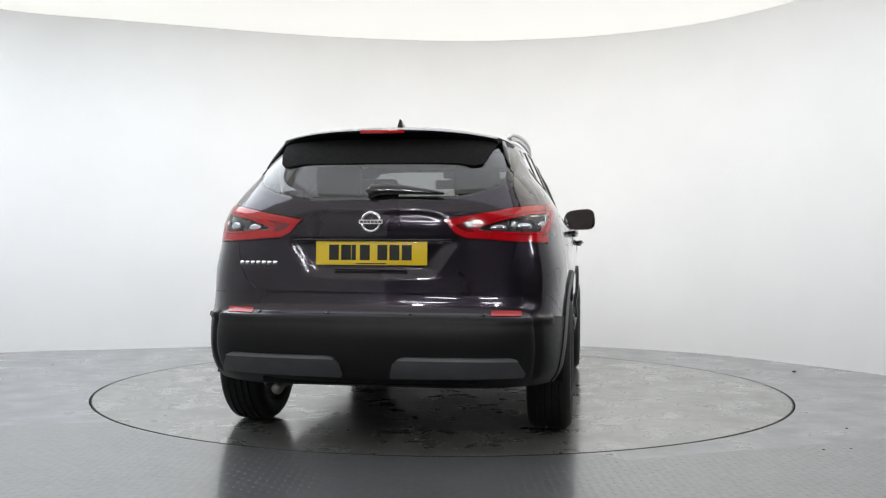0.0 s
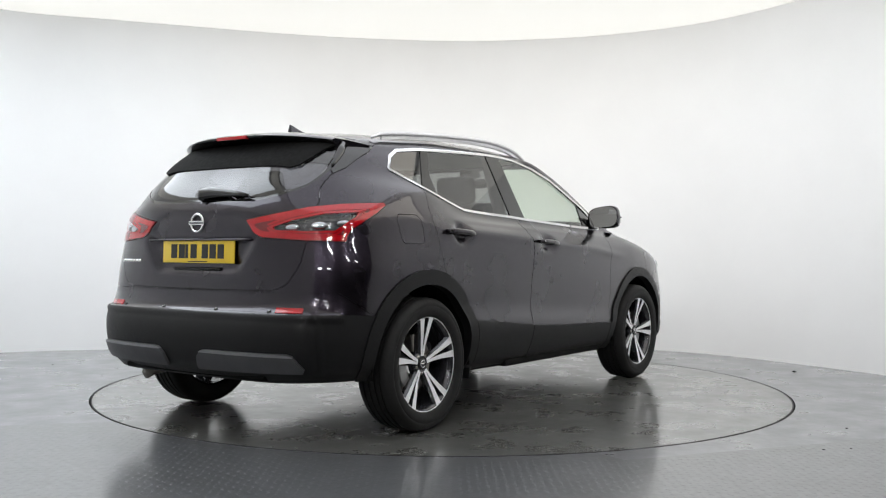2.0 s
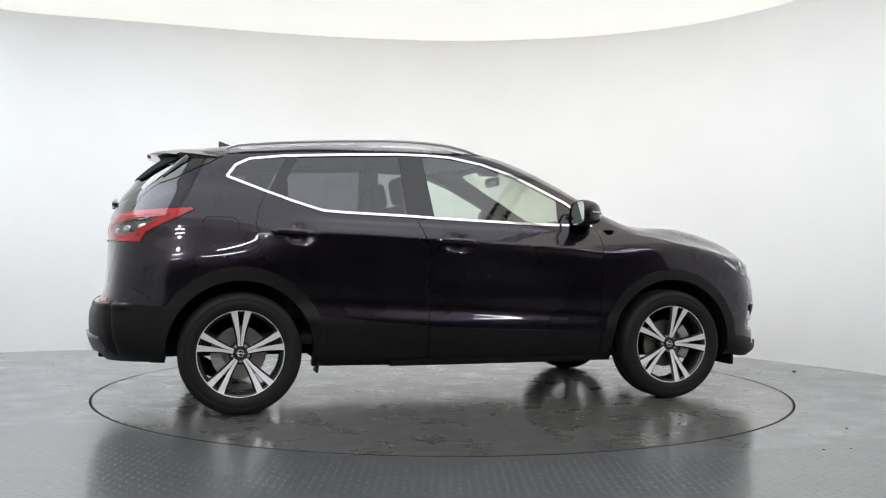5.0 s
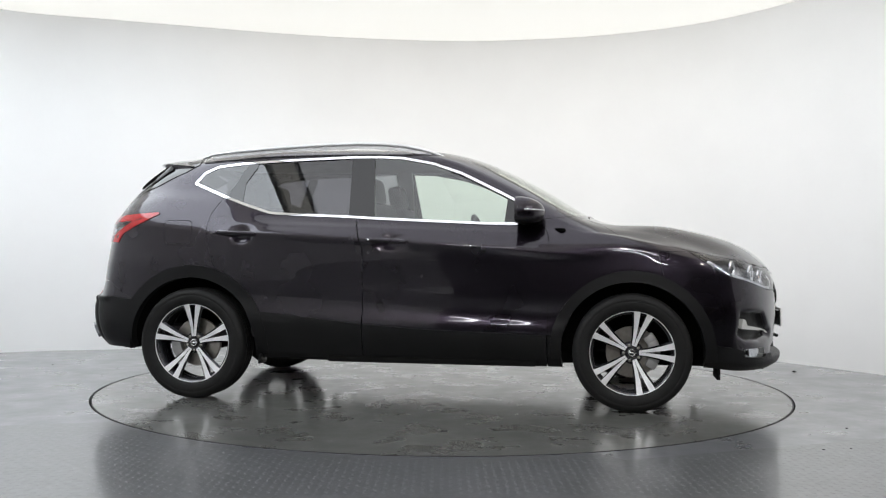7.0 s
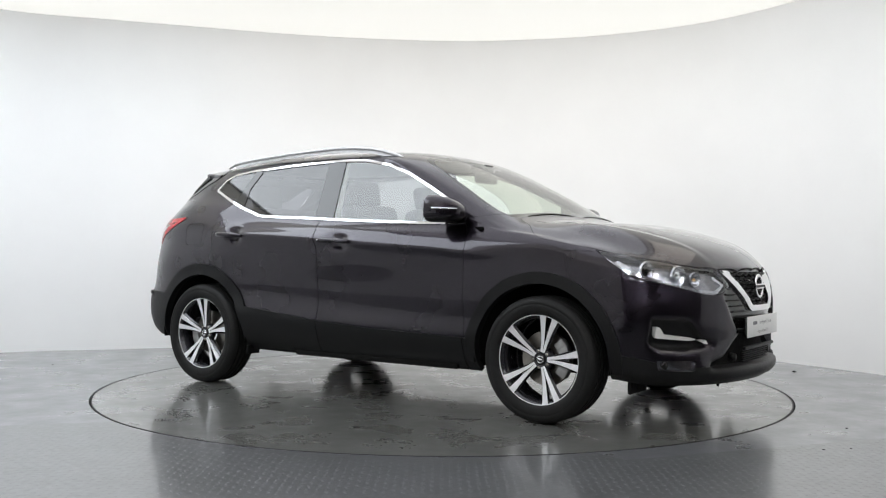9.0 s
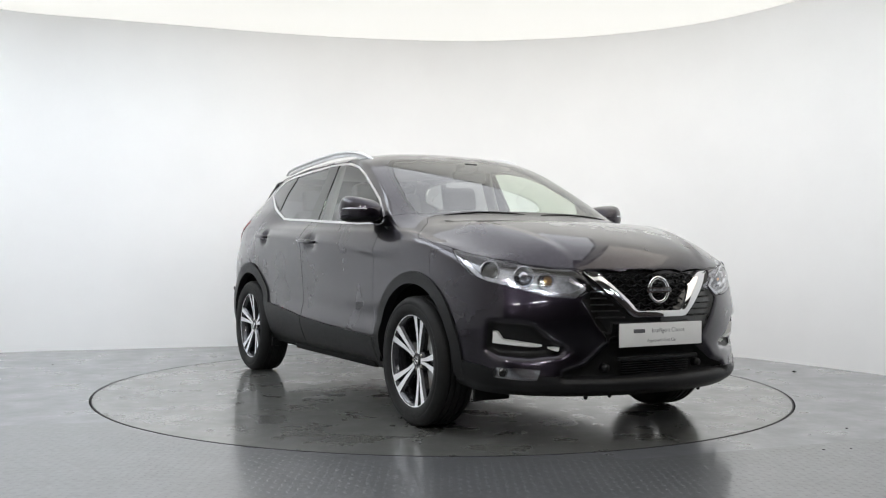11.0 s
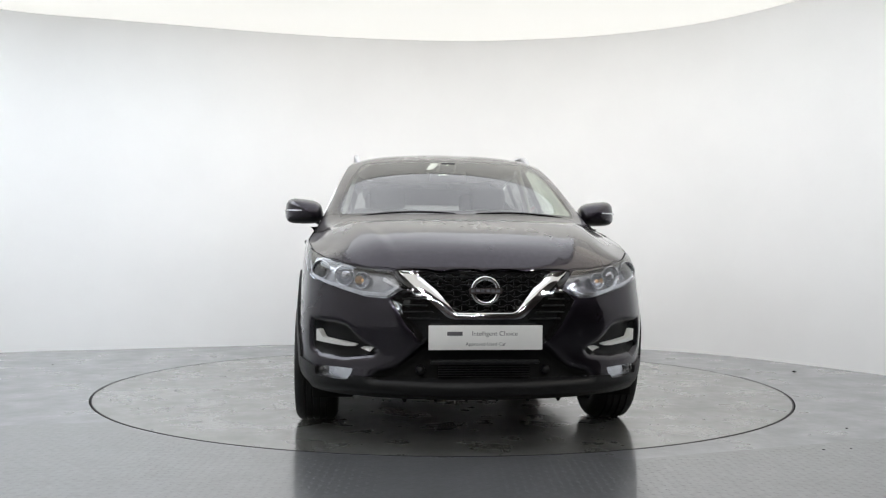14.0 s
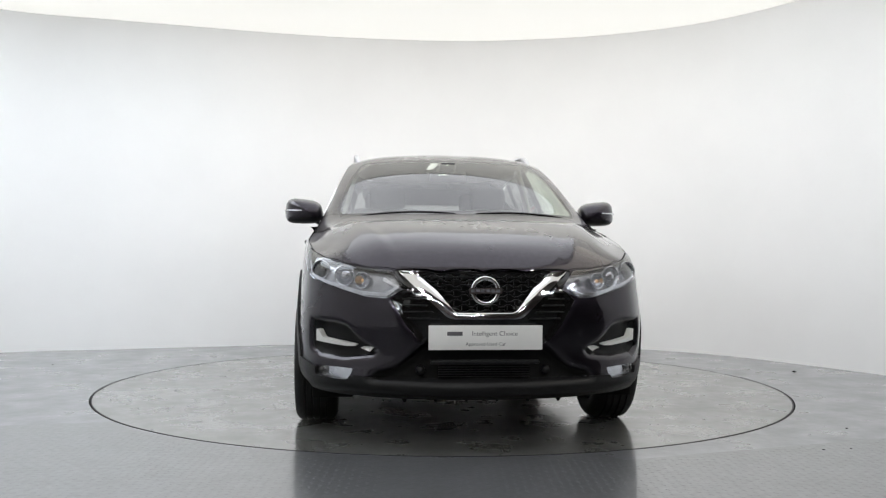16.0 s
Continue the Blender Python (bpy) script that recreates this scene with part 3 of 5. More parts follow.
def shaped_skin():
    """The skin with its recesses: handle cups, plate recess, lamp nests, air intakes, door scallop."""
    P, N, T = skin(26, 14)
    F = fields(P)
    x, y, z = P.T
    push = np.zeros(len(P))
    for hx, hz, cx in HANDLES:
        d = np.hypot((x - cx) / 1.15, z - hz + .004) - .050
        push -= .026 * sm(d, .035) * (y > .5)
    s = poly_sdf(F["yz"], [(-1, .957), (.385, .957), (.275, .805), (-1, .805)])
    push -= .020 * sm(s, .03) * (x < -1.8)
    s = poly_sdf(F["yz"], [(-1, 1.06), (.25, 1.085), (.33, 1.06), (.345, .97), (-1, .97)])
    push -= .006 * sm(s, .02) * (x < -1.8)
    # air inlet round the daytime lamp and the mouth under the plate
    s = poly_sdf(F["qf"], [(-1.13, .575), (-1.33, .572), (-1.425, .56), (-1.535, .482), (-1.64, .45), (-1.60, .428), (-1.40, .412), (-1.19, .42), (-1.11, .45)])
    push -= .040 * sm(s, .03) * (x > 1.5)
    s = poly_sdf(F["yz"], [(-1, .49), (.26, .49), (.40, .375), (.50, .345), (.52, .315), (-1, .315)])
    push -= .055 * sm(s, .03) * (x > 1.8)
    s = poly_sdf(F["yz"], [(-1, .80), (.30, .80), (.14, .632), (-1, .625)])
    push -= .035 * sm(s, .02) * (x > 1.8)
    s = poly_sdf(F["yz"], [(-1, .815), (.395, .815), (.36, .736), (.41, .690), (.42, .685), (.355, .57), (.30, .508), (.262, .478), (-1, .478)])
    push -= .016 * sm(s, .022) * (x > 1.8)
    # ledge of the rear bumper and the plate shelf
    push += .012 * sm(np.abs(z - .60) - .012, .02) * (x < -1.9)
    d = (y + x) + 1.262 - (.61 - z) * .12
    push -= .020 * np.exp(-(d / .020) ** 2) * (x < -1.6) * np.clip((.625 - z) / .02, 0, 1) * np.clip((z - .33) / .03, 0, 1)
    # crease along the shoulder, hollow above the sill
    line = np.interp(x, [-1.2, -.9, -.64, -.24, .02, .64, .84, 1.2], [1.01, 1.007, .996, .975, .96, .925, .90, .88])
    fade = np.clip((x + 1.3) / .3, 0, 1) * np.clip((1.15 - x) / .3, 0, 1)
    push += .007 * np.exp(-((z - line) / .022) ** 2) * fade * (y > .5)
    low = np.interp(x, [-.9, .8], [.62, .53])
    push -= .012 * np.exp(-((z - low) / .065) ** 2) * fade * (y > .5)
    # flanks of the bonnet
    edge = np.interp(x, [1.1, 1.6, 2.1], [.60, .53, .40])
    push += .010 * np.clip((edge - y) / .05 + .5, 0, 1) * np.clip((x - 1.12) / .12, 0, 1) * np.clip((2.10 - x) / .12, 0, 1) * (z > .80) * -1
    P = P + N * push[:, None]
    # fresh normals
    nor = np.zeros_like(P)
    fn = np.cross(P[T[:, 1]] - P[T[:, 0]], P[T[:, 2]] - P[T[:, 0]])
    for k in range(3):
        np.add.at(nor, T[:, k], fn)
    nor[np.abs(P[:, 1]) < 1e-6, 1] = 0
    nor /= np.linalg.norm(nor, axis=1, keepdims=True) + 1e-12
    # eased along the net, as lacquer flows
    net = nor.reshape(-1, 14 * 13 + 1, 3)
    for _ in range(2):
        net[1:-1] = (net[:-2] + 2 * net[1:-1] + net[2:]) / 4
        net[:, 1:-1] = (net[:, :-2] + 2 * net[:, 1:-1] + net[:, 2:]) / 4
    nor = net.reshape(-1, 3)
    nor /= np.linalg.norm(nor, axis=1, keepdims=True) + 1e-12
    return P, nor, T


def sd(mesh, view, poly, *limits):
    s = poly_sdf(fields(mesh[0])[view], poly)
    for a in limits:
        s = np.maximum(s, a)
    return s


class Skin:
    """What is still left of the skin, and how to take panels off it."""

    def __init__(self):
        self.left = shaped_skin()
        self.whole = self.left

    def take(self, view, poly, where=None, gap=.0025):
        M = self.left
        s = poly_sdf(fields(M[0])[view], poly)
        if where is not None:
            s = np.maximum(s, where(*M[0].T))
        got, self.left = split(M, s)
        if gap and len(got[2]):
            s = poly_sdf(fields(got[0])[view], poly)
            if where is not None:
                s = np.maximum(s, where(*got[0].T))
            got, _ = split(got, s + gap)
        return got

    def at(self, o, d):
        """The point and normal where a ray first meets the half skin."""
        P, N, T = self.whole
        o, d = np.array(o, float), np.array(d, float) / np.linalg.norm(d)
        A = P[T[:, 0]]
        E, G = P[T[:, 1]] - A, P[T[:, 2]] - A
        h = np.cross(d, G)
        a = (E * h).sum(1)
        a[np.abs(a) < 1e-14] = 1e-14
        s = o - A
        u = (s * h).sum(1) / a
        q = np.cross(s, E)
        v, k = (q @ d) / a, (G * q).sum(1) / a
        ok = (u >= -1e-6) & (v >= -1e-6) & (u + v <= 1 + 1e-6) & (k > 0)
        i = np.nonzero(ok)[0][np.argmin(k[ok])]
        n = N[T[i, 0]]
        return Vector((o + d * k[i]).tolist()), Vector(n.tolist())


def pair(name, mesh, material, parent, **kw):
    """The same panel on both sides of the car."""
    a = panel(name, mesh, material, parent, **kw)
    b = panel(name, flip(mesh), material, parent, **kw)
    return a, b


def inset(mesh, view, poly, d, where=None):
    s = poly_sdf(fields(mesh[0])[view], poly)
    if where is not None:
        s = np.maximum(s, where(*mesh[0].T))
    return split(mesh, s + d)


def build_car():
    car = new("car")
    sk = Skin()
    # wheel openings and their plastic lips
    for cx in (AX, -AX):
        circle = [(cx + OPEN_R * math.cos(a), AZ + OPEN_R * math.sin(a)) for a in np.linspace(0, 2 * math.pi, 73)[:-1]]
        sk.take("xz", circle, lambda x, y, z: .4 - y, 0)
    for cx in (AX, -AX):
        circle = [(cx + (TRIM_R + (.012 if cx < 0 else 0)) * math.cos(a), AZ + (TRIM_R + (.012 if cx < 0 else 0)) * math.sin(a)) for a in np.linspace(0, 2 * math.pi, 73)[:-1]]
        m = sk.take("xz", circle, lambda x, y, z: np.maximum(.4 - y, (.30 if cx > 0 else .28) - z), .001)
        pair("wheel_arch_trim", m, PLASTIC, car, depth=.05, rise=.010)
    m = sk.take("xz", [(-1.05, .56), (-.852, .535), (-.505, .502), (-.241, .474), (.153, .451), (.809, .431), (1.0, .42), (1.0, .1), (-1.05, .1)], lambda x, y, z: .4 - y, .001)
    rear_, rest = split(m, m[0][:, 0] + .2545)
    _, rest = split(rest, rest[0][:, 0] + .2485)
    front_, wing_ = split(rest, rest[0][:, 0] - .836)
    _, wing_ = split(wing_, wing_[0][:, 0] - .842)
    for m in (rear_, front_, wing_):
        pair("sill_trim", m, PLASTIC, car, depth=.03, rise=.011)
    # windows of the sides
    m = sk.take("xz", DLO, lambda x, y, z: .3 - y, 0)
    inner, ring_ = inset(m, "xz", DLO, .015)
    pair("window_trim", ring_, CHROME, car, depth=.012, rise=.004, label="bright chrome strip round the side windows")
    inner = smoothed(inner, 1)
    for poly, mat, name in (([(-.252, 1.60), (-.186, 1.0), (.575, 1.0), (.60, 1.26), (.60, 1.6)], GLASS, "front_side_window"),
                            ([(-.99, 1.60), (-.99, 1.431), (-1.050, 1.326), (-1.050, 1.0), (-.352, 1.0), (-.388, 1.60)], PRIVACY, "rear_side_window"),
                            ([(-1.6, 1.6), (-.97, 1.6), (-1.075, 1.405), (-1.205, 1.15), (-1.6, 1.15)], PRIVACY, "quarter_window")):
        s = poly_sdf(fields(inner[0])["xz"], poly)
        g, inner = split(inner, s)
        for ob in pair(name, g, mat, car, depth=0, rise=-.004, label="dark privacy glass" if mat is PRIVACY else "lightly tinted clear glass"):
            ob.visible_shadow = mat is PRIVACY
    for poly in ([(-.305, 1.6), (-.262, 1.0), (-2, 1.0), (-2, 1.6)],):
        a, b = split(inner, poly_sdf(fields(inner[0])["xz"], poly))
        for m in (*split(a, a[0][:, 0] + .8), *split(b, b[0][:, 0] - .3)):
            pair("pillar_trim", m, GLOSS_BLACK, car, depth=.01)
    # windscreen and rear window
    scr = [(-1, 1.126), (0, 1.126), (.35, 1.122), (.60, 1.106), (.678, 1.10), (.690, 1.14), (.668, 1.225), (.617, 1.363), (.563, 1.445), (.512, 1.478), (.45, 1.487), (.311, 1.494), (-1, 1.503)]
    m = sk.take("yz", scr, lambda x, y, z: .12 - x, 0)
    g, ring_ = inset(m, "yz", scr, .016, lambda x, y, z: .10 - x)
    panel("windscreen", both(smoothed(g, 0, 4)), SCREEN, car, depth=0, label="clear raked windscreen").visible_shadow = False
    panel("windscreen_seal", both(ring_), GLOSS_BLACK, car, depth=.008)
    rg = [(-1, 1.142), (0, 1.142), (.29, 1.139), (.40, 1.148), (.493, 1.170), (.57, 1.204), (.602, 1.24), (.607, 1.297), (.585, 1.376), (.55, 1.455), (-1, 1.465)]
    m = sk.take("yz", rg, lambda x, y, z: x + 1.3, 0)
    g, ring_ = inset(m, "yz", rg, .012, lambda x, y, z: x + 1.3)
    # black band put on for the spoiler's dark underside and its reflection
    band = [(-1, 1.318), (.38, 1.312), (.45, 1.302), (.490, 1.315), (.510, 1.36), (.53, 1.42), (.56, 1.48), (-1, 1.48)]
    top_, g = split(g, poly_sdf(fields(g[0])["yz"], band))
    panel("spoiler_reflection_band", both(top_), MATT_BLACK, car, depth=.01, rise=.010, label="matt black band on the rear window for the spoiler's underside and its reflection")
    panel("rear_window", both(smoothed(g, 0, 4)), PRIVACY, car, depth=0, label="dark heated rear window")
    panel("rear_window_seal", both(ring_), GLOSS_BLACK, car, depth=.008)
    tail_lamps(car, sk)
    head_lamps(car, sk)
    # bonnet
    bon = [(2.178, -.5), (2.174, 0), (2.157, .197), (2.112, .401), (2.058, .529), (1.987, .633), (1.873, .730), (1.705, .795), (1.622, .808), (1.468, .830),
           (1.30, .835), (1.245, .80), (1.16, .702), (1.088, .666), (1.06, .60), (1.075, .5), (1.10, .3), (1.11, 0), (1.11, -.5)]
    m = sk.take("xy", bon, lambda x, y, z: .80 - z, .0025)
    panel("bonnet", both(m), PAINT, car, depth=.02, label="plum-black bonnet with raised flanks")
    # fuel flap and doors
    m = sk.take("xz", [(-1.526, 1.06), (-1.503, 1.089), (-1.357, 1.09), (-1.333, 1.066), (-1.335, .955), (-1.35, .941), (-1.49, .941), (-1.51, .96)], lambda x, y, z: .3 - y, .003)
    panel("fuel_flap", flip(m), PAINT, car, depth=.01)
    panel("side_panel", m, PAINT, car, depth=.002)
    m = sk.take("xz", [(-.309, 1.2), (-.309, 1.089), (-.262, .95), (-.25, .922), (-.252, .725), (-.251, .2), (.848, .2), (.842, .60), (.840, .733), (.848, .897), (.849, .962), (.838, 1.02), (.80, 1.08), (.80, 1.2)],
                lambda x, y, z: np.maximum(.3 - y, z - 1.095), .0028)
    for ob in pair("front_door", m, PAINT, car, depth=.02):
        door_handle(ob, sk, 1, 1 if ob.name == "front_door" else -1)
    m = sk.take("xz", [(-1.16, 1.26), (-1.178, 1.221), (-1.226, 1.134), (-1.238, 1.049), (-1.223, .949), (-1.186, .824), (-1.10, .70), (-.86, .2), (-.251, .2), (-.252, .725), (-.25, .922), (-.262, .95), (-.309, 1.089), (-.309, 1.26)],
                lambda x, y, z: .3 - y, .0028)
    for ob in pair("rear_door", m, PAINT, car, depth=.02):
        door_handle(ob, sk, 0, 1 if ob.name == "rear_door" else -1)
    m = sk.take("yz", [(.565, 1.50), (.615, 1.40), (.632, 1.31), (.625, 1.275), (.602, 1.30), (.583, 1.376), (.54, 1.46), (.53, 1.50)], lambda x, y, z: x + 1.4, .001)
    pair("side_fin", m, GLOSS_BLACK, car, depth=.02, rise=.004)
    # tailgate
    tg = [(-1, .714), (0, .714), (.50, .717), (.56, .732), (.60, .765), (.643, .84), (.660, .942), (.668, 1.0), (.665, 1.13), (.632, 1.2), (.622, 1.297), (.60, 1.39), (.565, 1.47), (.2, 1.52), (-1, 1.52)]
    m = sk.take("yz", tg, lambda x, y, z: x + 1.45, .003)
    tail = panel("tailgate", both(m), PAINT, car, depth=.02, label="plum-black tailgate with recessed plate panel")
    tailgate_things(tail, sk, car)
    rear_bumper(car, sk)
    front_bumper(car, sk)
    # wings and the rest of the shell
    m = sk.take("xz", [(.80, 1.10), (.80, .2), (2.4, .2), (2.4, .95), (1.2, 1.12), (1.0, 1.12)], lambda x, y, z: np.maximum(.3 - y, 0 * x - .1), .0015)
    pair("front_wing", m, PAINT, car, depth=.015)
    m = sk.take("xz", [(-3, 1.7), (-3, 1.487), (.3, 1.52), (1, 1.7)], None, 0)
    panel("roof", both(m), PAINT, car, depth=0)
    panel("body_shell", both(sk.left), PAINT, car, depth=.012)
    inner_parts(car, sk)
    roof_parts(car, sk)
    mirrors(car, sk)
    wipers(car, sk)
    wheels(car)
    cabin(car)
    return tagged(car, "plum-black compact crossover with chrome trim, standing on the turntable", "car")


def door_handle(door, sk, k, side):
    hx, hz, cx = HANDLES[k]
    p, n = sk.at((hx + .09, 2, hz), (0, -1, 0))
    a, _ = sk.at((hx - .10, 2, hz), (0, -1, 0))
    d = Vector((.122, (p.y - a.y) * .6, 0))
    bm = bmesh.new()
    mid = (p + a) / 2 + Vector((0, .030, 0))
    ts = [-1, -.93, -.75, -.4, 0, .4, .75, .93, 1]
    ends = [.55, .85, 1, 1, 1, 1, 1, .8, .5]
    path = [mid + d * t + Vector((0, -.013 * t ** 4, .003 * (1 - t * t) - .006 * t)) for t in ts]
    sweep(bm, path, (0, 0, 1), oval(.011, .0145), scales=ends)
    for t in (-.9, .9):
        q = mid + d * t
        add_box(bm, q + Vector((0, -.02, -.006 * t)), (.03, .032, .02), .005)
    if side < 0:
        bmesh.ops.scale(bm, vec=(1, -1, 1), verts=bm.verts)
        bmesh.ops.reverse_faces(bm, faces=bm.faces)
    h = part("handle", bm, PAINT, door, "body-coloured grip handle", angle=50)
    if k == 1:
        bm = bmesh.new()
        bmesh.ops.create_cone(bm, cap_ends=True, segments=16, radius1=.006, radius2=.005, depth=.004, matrix=Matrix.Translation((mid - d * .82 + Vector((0, .010, .006)))) @ pose(0, 0, 0, 90))
        if side < 0:
            bmesh.ops.scale(bm, vec=(1, -1, 1), verts=bm.verts)
        part("request_button", bm, CHROME, h)


def tail_lamps(car, sk):
    out = [(-1.71, 1.052), (-1.572, 1.073), (-1.294, 1.112), (-1.057, 1.130), (-.78, 1.143), (-.757, 1.128), (-.84, 1.08), (-.95, 1.03), (-1.02, 1.0), (-1.043, .972), (-1.052, .944), (-1.305, .947), (-1.60, .962), (-1.655, .985)]
    lens = [(-1.555, 1.017), (-1.40, 1.056), (-1.20, 1.086), (-.93, 1.098), (-.985, 1.055), (-1.10, 1.002), (-1.125, .988), (-1.32, .985), (-1.51, .990)]
    where = lambda x, y, z: x + 1.3
    m = sk.take("qr", out, where, .003)
    clear_, red = split(m, poly_sdf(fields(m[0])["qr"], lens))
    inner, edge = split(clear_, poly_sdf(fields(clear_[0])["qr"], lens) + .010)
    bright, red2 = split(red, np.minimum(np.abs(poly_sdf(fields(red[0])["qr"], out) + .020) - .013, np.abs(poly_sdf(fields(red[0])["qr"], lens) - .008) - .005))
    for side in (1, -1):
        f = (lambda m: m) if side > 0 else flip
        shell = panel("tail_lamp", f(red2), DARK_RED, car, depth=.02, rise=.003, label="wraparound red tail lamp with clear lower lens")
        panel("light_bar", f(bright), RED, shell, depth=.008, rise=.0045, label="bright red light bar")
        panel("lens_edge", f(edge), RED, shell, depth=.01, rise=.004)
        panel("clear_lens", f(inner), LENS, shell, depth=0, rise=.003, label="clear lens").visible_shadow = False
        panel("reflector", f(lift(inner, -.022)), SMOKE, shell, depth=0)
        for q, z in ((-1.42, 1.015), (-1.30, 1.025), (-1.16, 1.035)):
            p, n = sk.at((-3, min(.78, max(.42, q + 2.0)), z), (1, 0, 0))
            p = p - n * .014
            if side < 0:
                p.y, n.y = -p.y, -n.y
            bm = bmesh.new()
            bmesh.ops.create_uvsphere(bm, u_segments=16, v_segments=8, radius=.024, matrix=frame_on(p, n) @ Matrix.Diagonal((1.6, .8, .35, 1)))
            part("bulb_reflector", bm, REFLECTOR, shell)


def head_lamps(car, sk):
    out = [(-.80, .922), (-.924, .903), (-1.151, .872), (-1.357, .845), (-1.531, .829), (-1.685, .822), (-1.81, .736), (-1.70, .690), (-1.537, .697), (-1.363, .726), (-1.219, .752), (-1.10, .768), (-.98, .80), (-.88, .858)]
    drl = [(-.93, .872), (-1.05, .80), (-1.20, .772), (-1.36, .748), (-1.53, .722), (-1.66, .715), (-1.735, .742), (-1.64, .775), (-1.655, .79), (-1.765, .742), (-1.69, .700), (-1.53, .706), (-1.36, .732), (-1.20, .758), (-1.04, .785), (-.90, .855)]
    where = lambda x, y, z: 1.4 - x
    m = sk.take("qf", out, where, .003)
    for side in (1, -1):
        f = (lambda m: m) if side > 0 else flip
        lamp = panel("headlamp", f(lift(m, -.045)), LAMP_GREY, car, depth=0, label="swept-back clear headlamp with bright angular light guide")
        panel("lens", f(m), LENS, lamp, depth=.006, rise=.001, label="clear lens").visible_shadow = False
        # silver bezel, its step and the light guide
        bez = lift(m, -.030)
        s = poly_sdf(fields(bez[0])["qf"], out)
        rim_, _ = split(bez, -(s + .014))
        panel("bezel", f(rim_), REFLECTOR, lamp, depth=.02)
        g, _ = split(lift(m, -.012), poly_sdf(fields(m[0])["qf"], drl))
        panel("light_guide", f(g), REFLECTOR, lamp, depth=.012, label="silvered light guide")
        for q, z, r, k in ((-1.12, .822, .043, 0), (-1.36, .795, .046, 1), (-1.50, .775, .036, 2)):
            p, n = sk.at((-q * .5 + 1.5 * .5 + .9, q * .5 + .75 + .9, z), (-1, -1, 0))
            ax = Vector((.93, .35, .06)).normalized()
            p = p - Vector(n) * .016
            mm = frame_on(p, ax)
            if side < 0:
                mm = Matrix.Diagonal((1, -1, 1, 1)) @ mm @ Matrix.Diagonal((-1, 1, 1, 1))
            bm = lathe([(.001, -.03), (r * .6, -.024), (r * .92, -.006), (r, .002), (r * 1.08, .001), (r * 1.08, -.01)], 28, "Z")
            bmesh.ops.transform(bm, matrix=mm, verts=bm.verts)
            part("reflector_bowl", bm, REFLECTOR, lamp)
            if k < 2:
                bm = bmesh.new()
                bmesh.ops.create_uvsphere(bm, u_segments=20, v_segments=10, radius=r * .62, matrix=mm @ Matrix.Translation((0, 0, -.016)) @ Matrix.Diagonal((1, 1, .6, 1)))
                part("projector", bm, GLOSS_BLACK if k == 0 else REFLECTOR, lamp)
            else:
                bm = bmesh.new()
                bmesh.ops.create_uvsphere(bm, u_segments=12, v_segments=8, radius=.008, matrix=mm @ Matrix.Translation((0, 0, -.010)))
                part("indicator_bulb", bm, AMBER, lamp)


def emblem(parent, p, n, r, tilt=0):
    """A round badge: a ring crossed by a bar."""
    to = frame_on(p, n)
    bm = bmesh.new()
    path = [(r * .86 * math.cos(a), r * .86 * math.sin(a), .006) for a in np.linspace(0, 2 * math.pi, 41)[:-1]]
    sweep(bm, path, (0, 0, 1), oval(r * .14, .006), closed=True)
    bmesh.ops.transform(bm, matrix=to, verts=bm.verts)
    b = part("badge", bm, CHROME, parent, "round chrome badge with a crossbar")
    bm = prism([(-r * 1.12, -r * .20), (r * 1.12, -r * .20), (r * 1.12, r * .20), (-r * 1.12, r * .20)], .014, to, .002)
    part("crossbar", bm, CHROME, b, angle=30)
    for i in range(6):
        w = r * .26
        x = -r * .98 + i * r * .34
        bm = prism([(x, -r * .10), (x + w, -r * .10), (x + w, r * .10), (x, r * .10)], .0012, to @ pose(0, 0, .0141))
        part("letter_bar", bm, GREY_INK, b, smooth=False)


def plate(parent, name, to, material, w=.52, h=.111):
    bm = bmesh.new()
    add_box(bm, (0, 0, .003), (w, h, .006), .0025)
    bmesh.ops.transform(bm, matrix=to, verts=bm.verts)
    return part(name, bm, material, parent, "yellow number plate" if material is YELLOW else "white dealer plate in place of the number plate", angle=30)


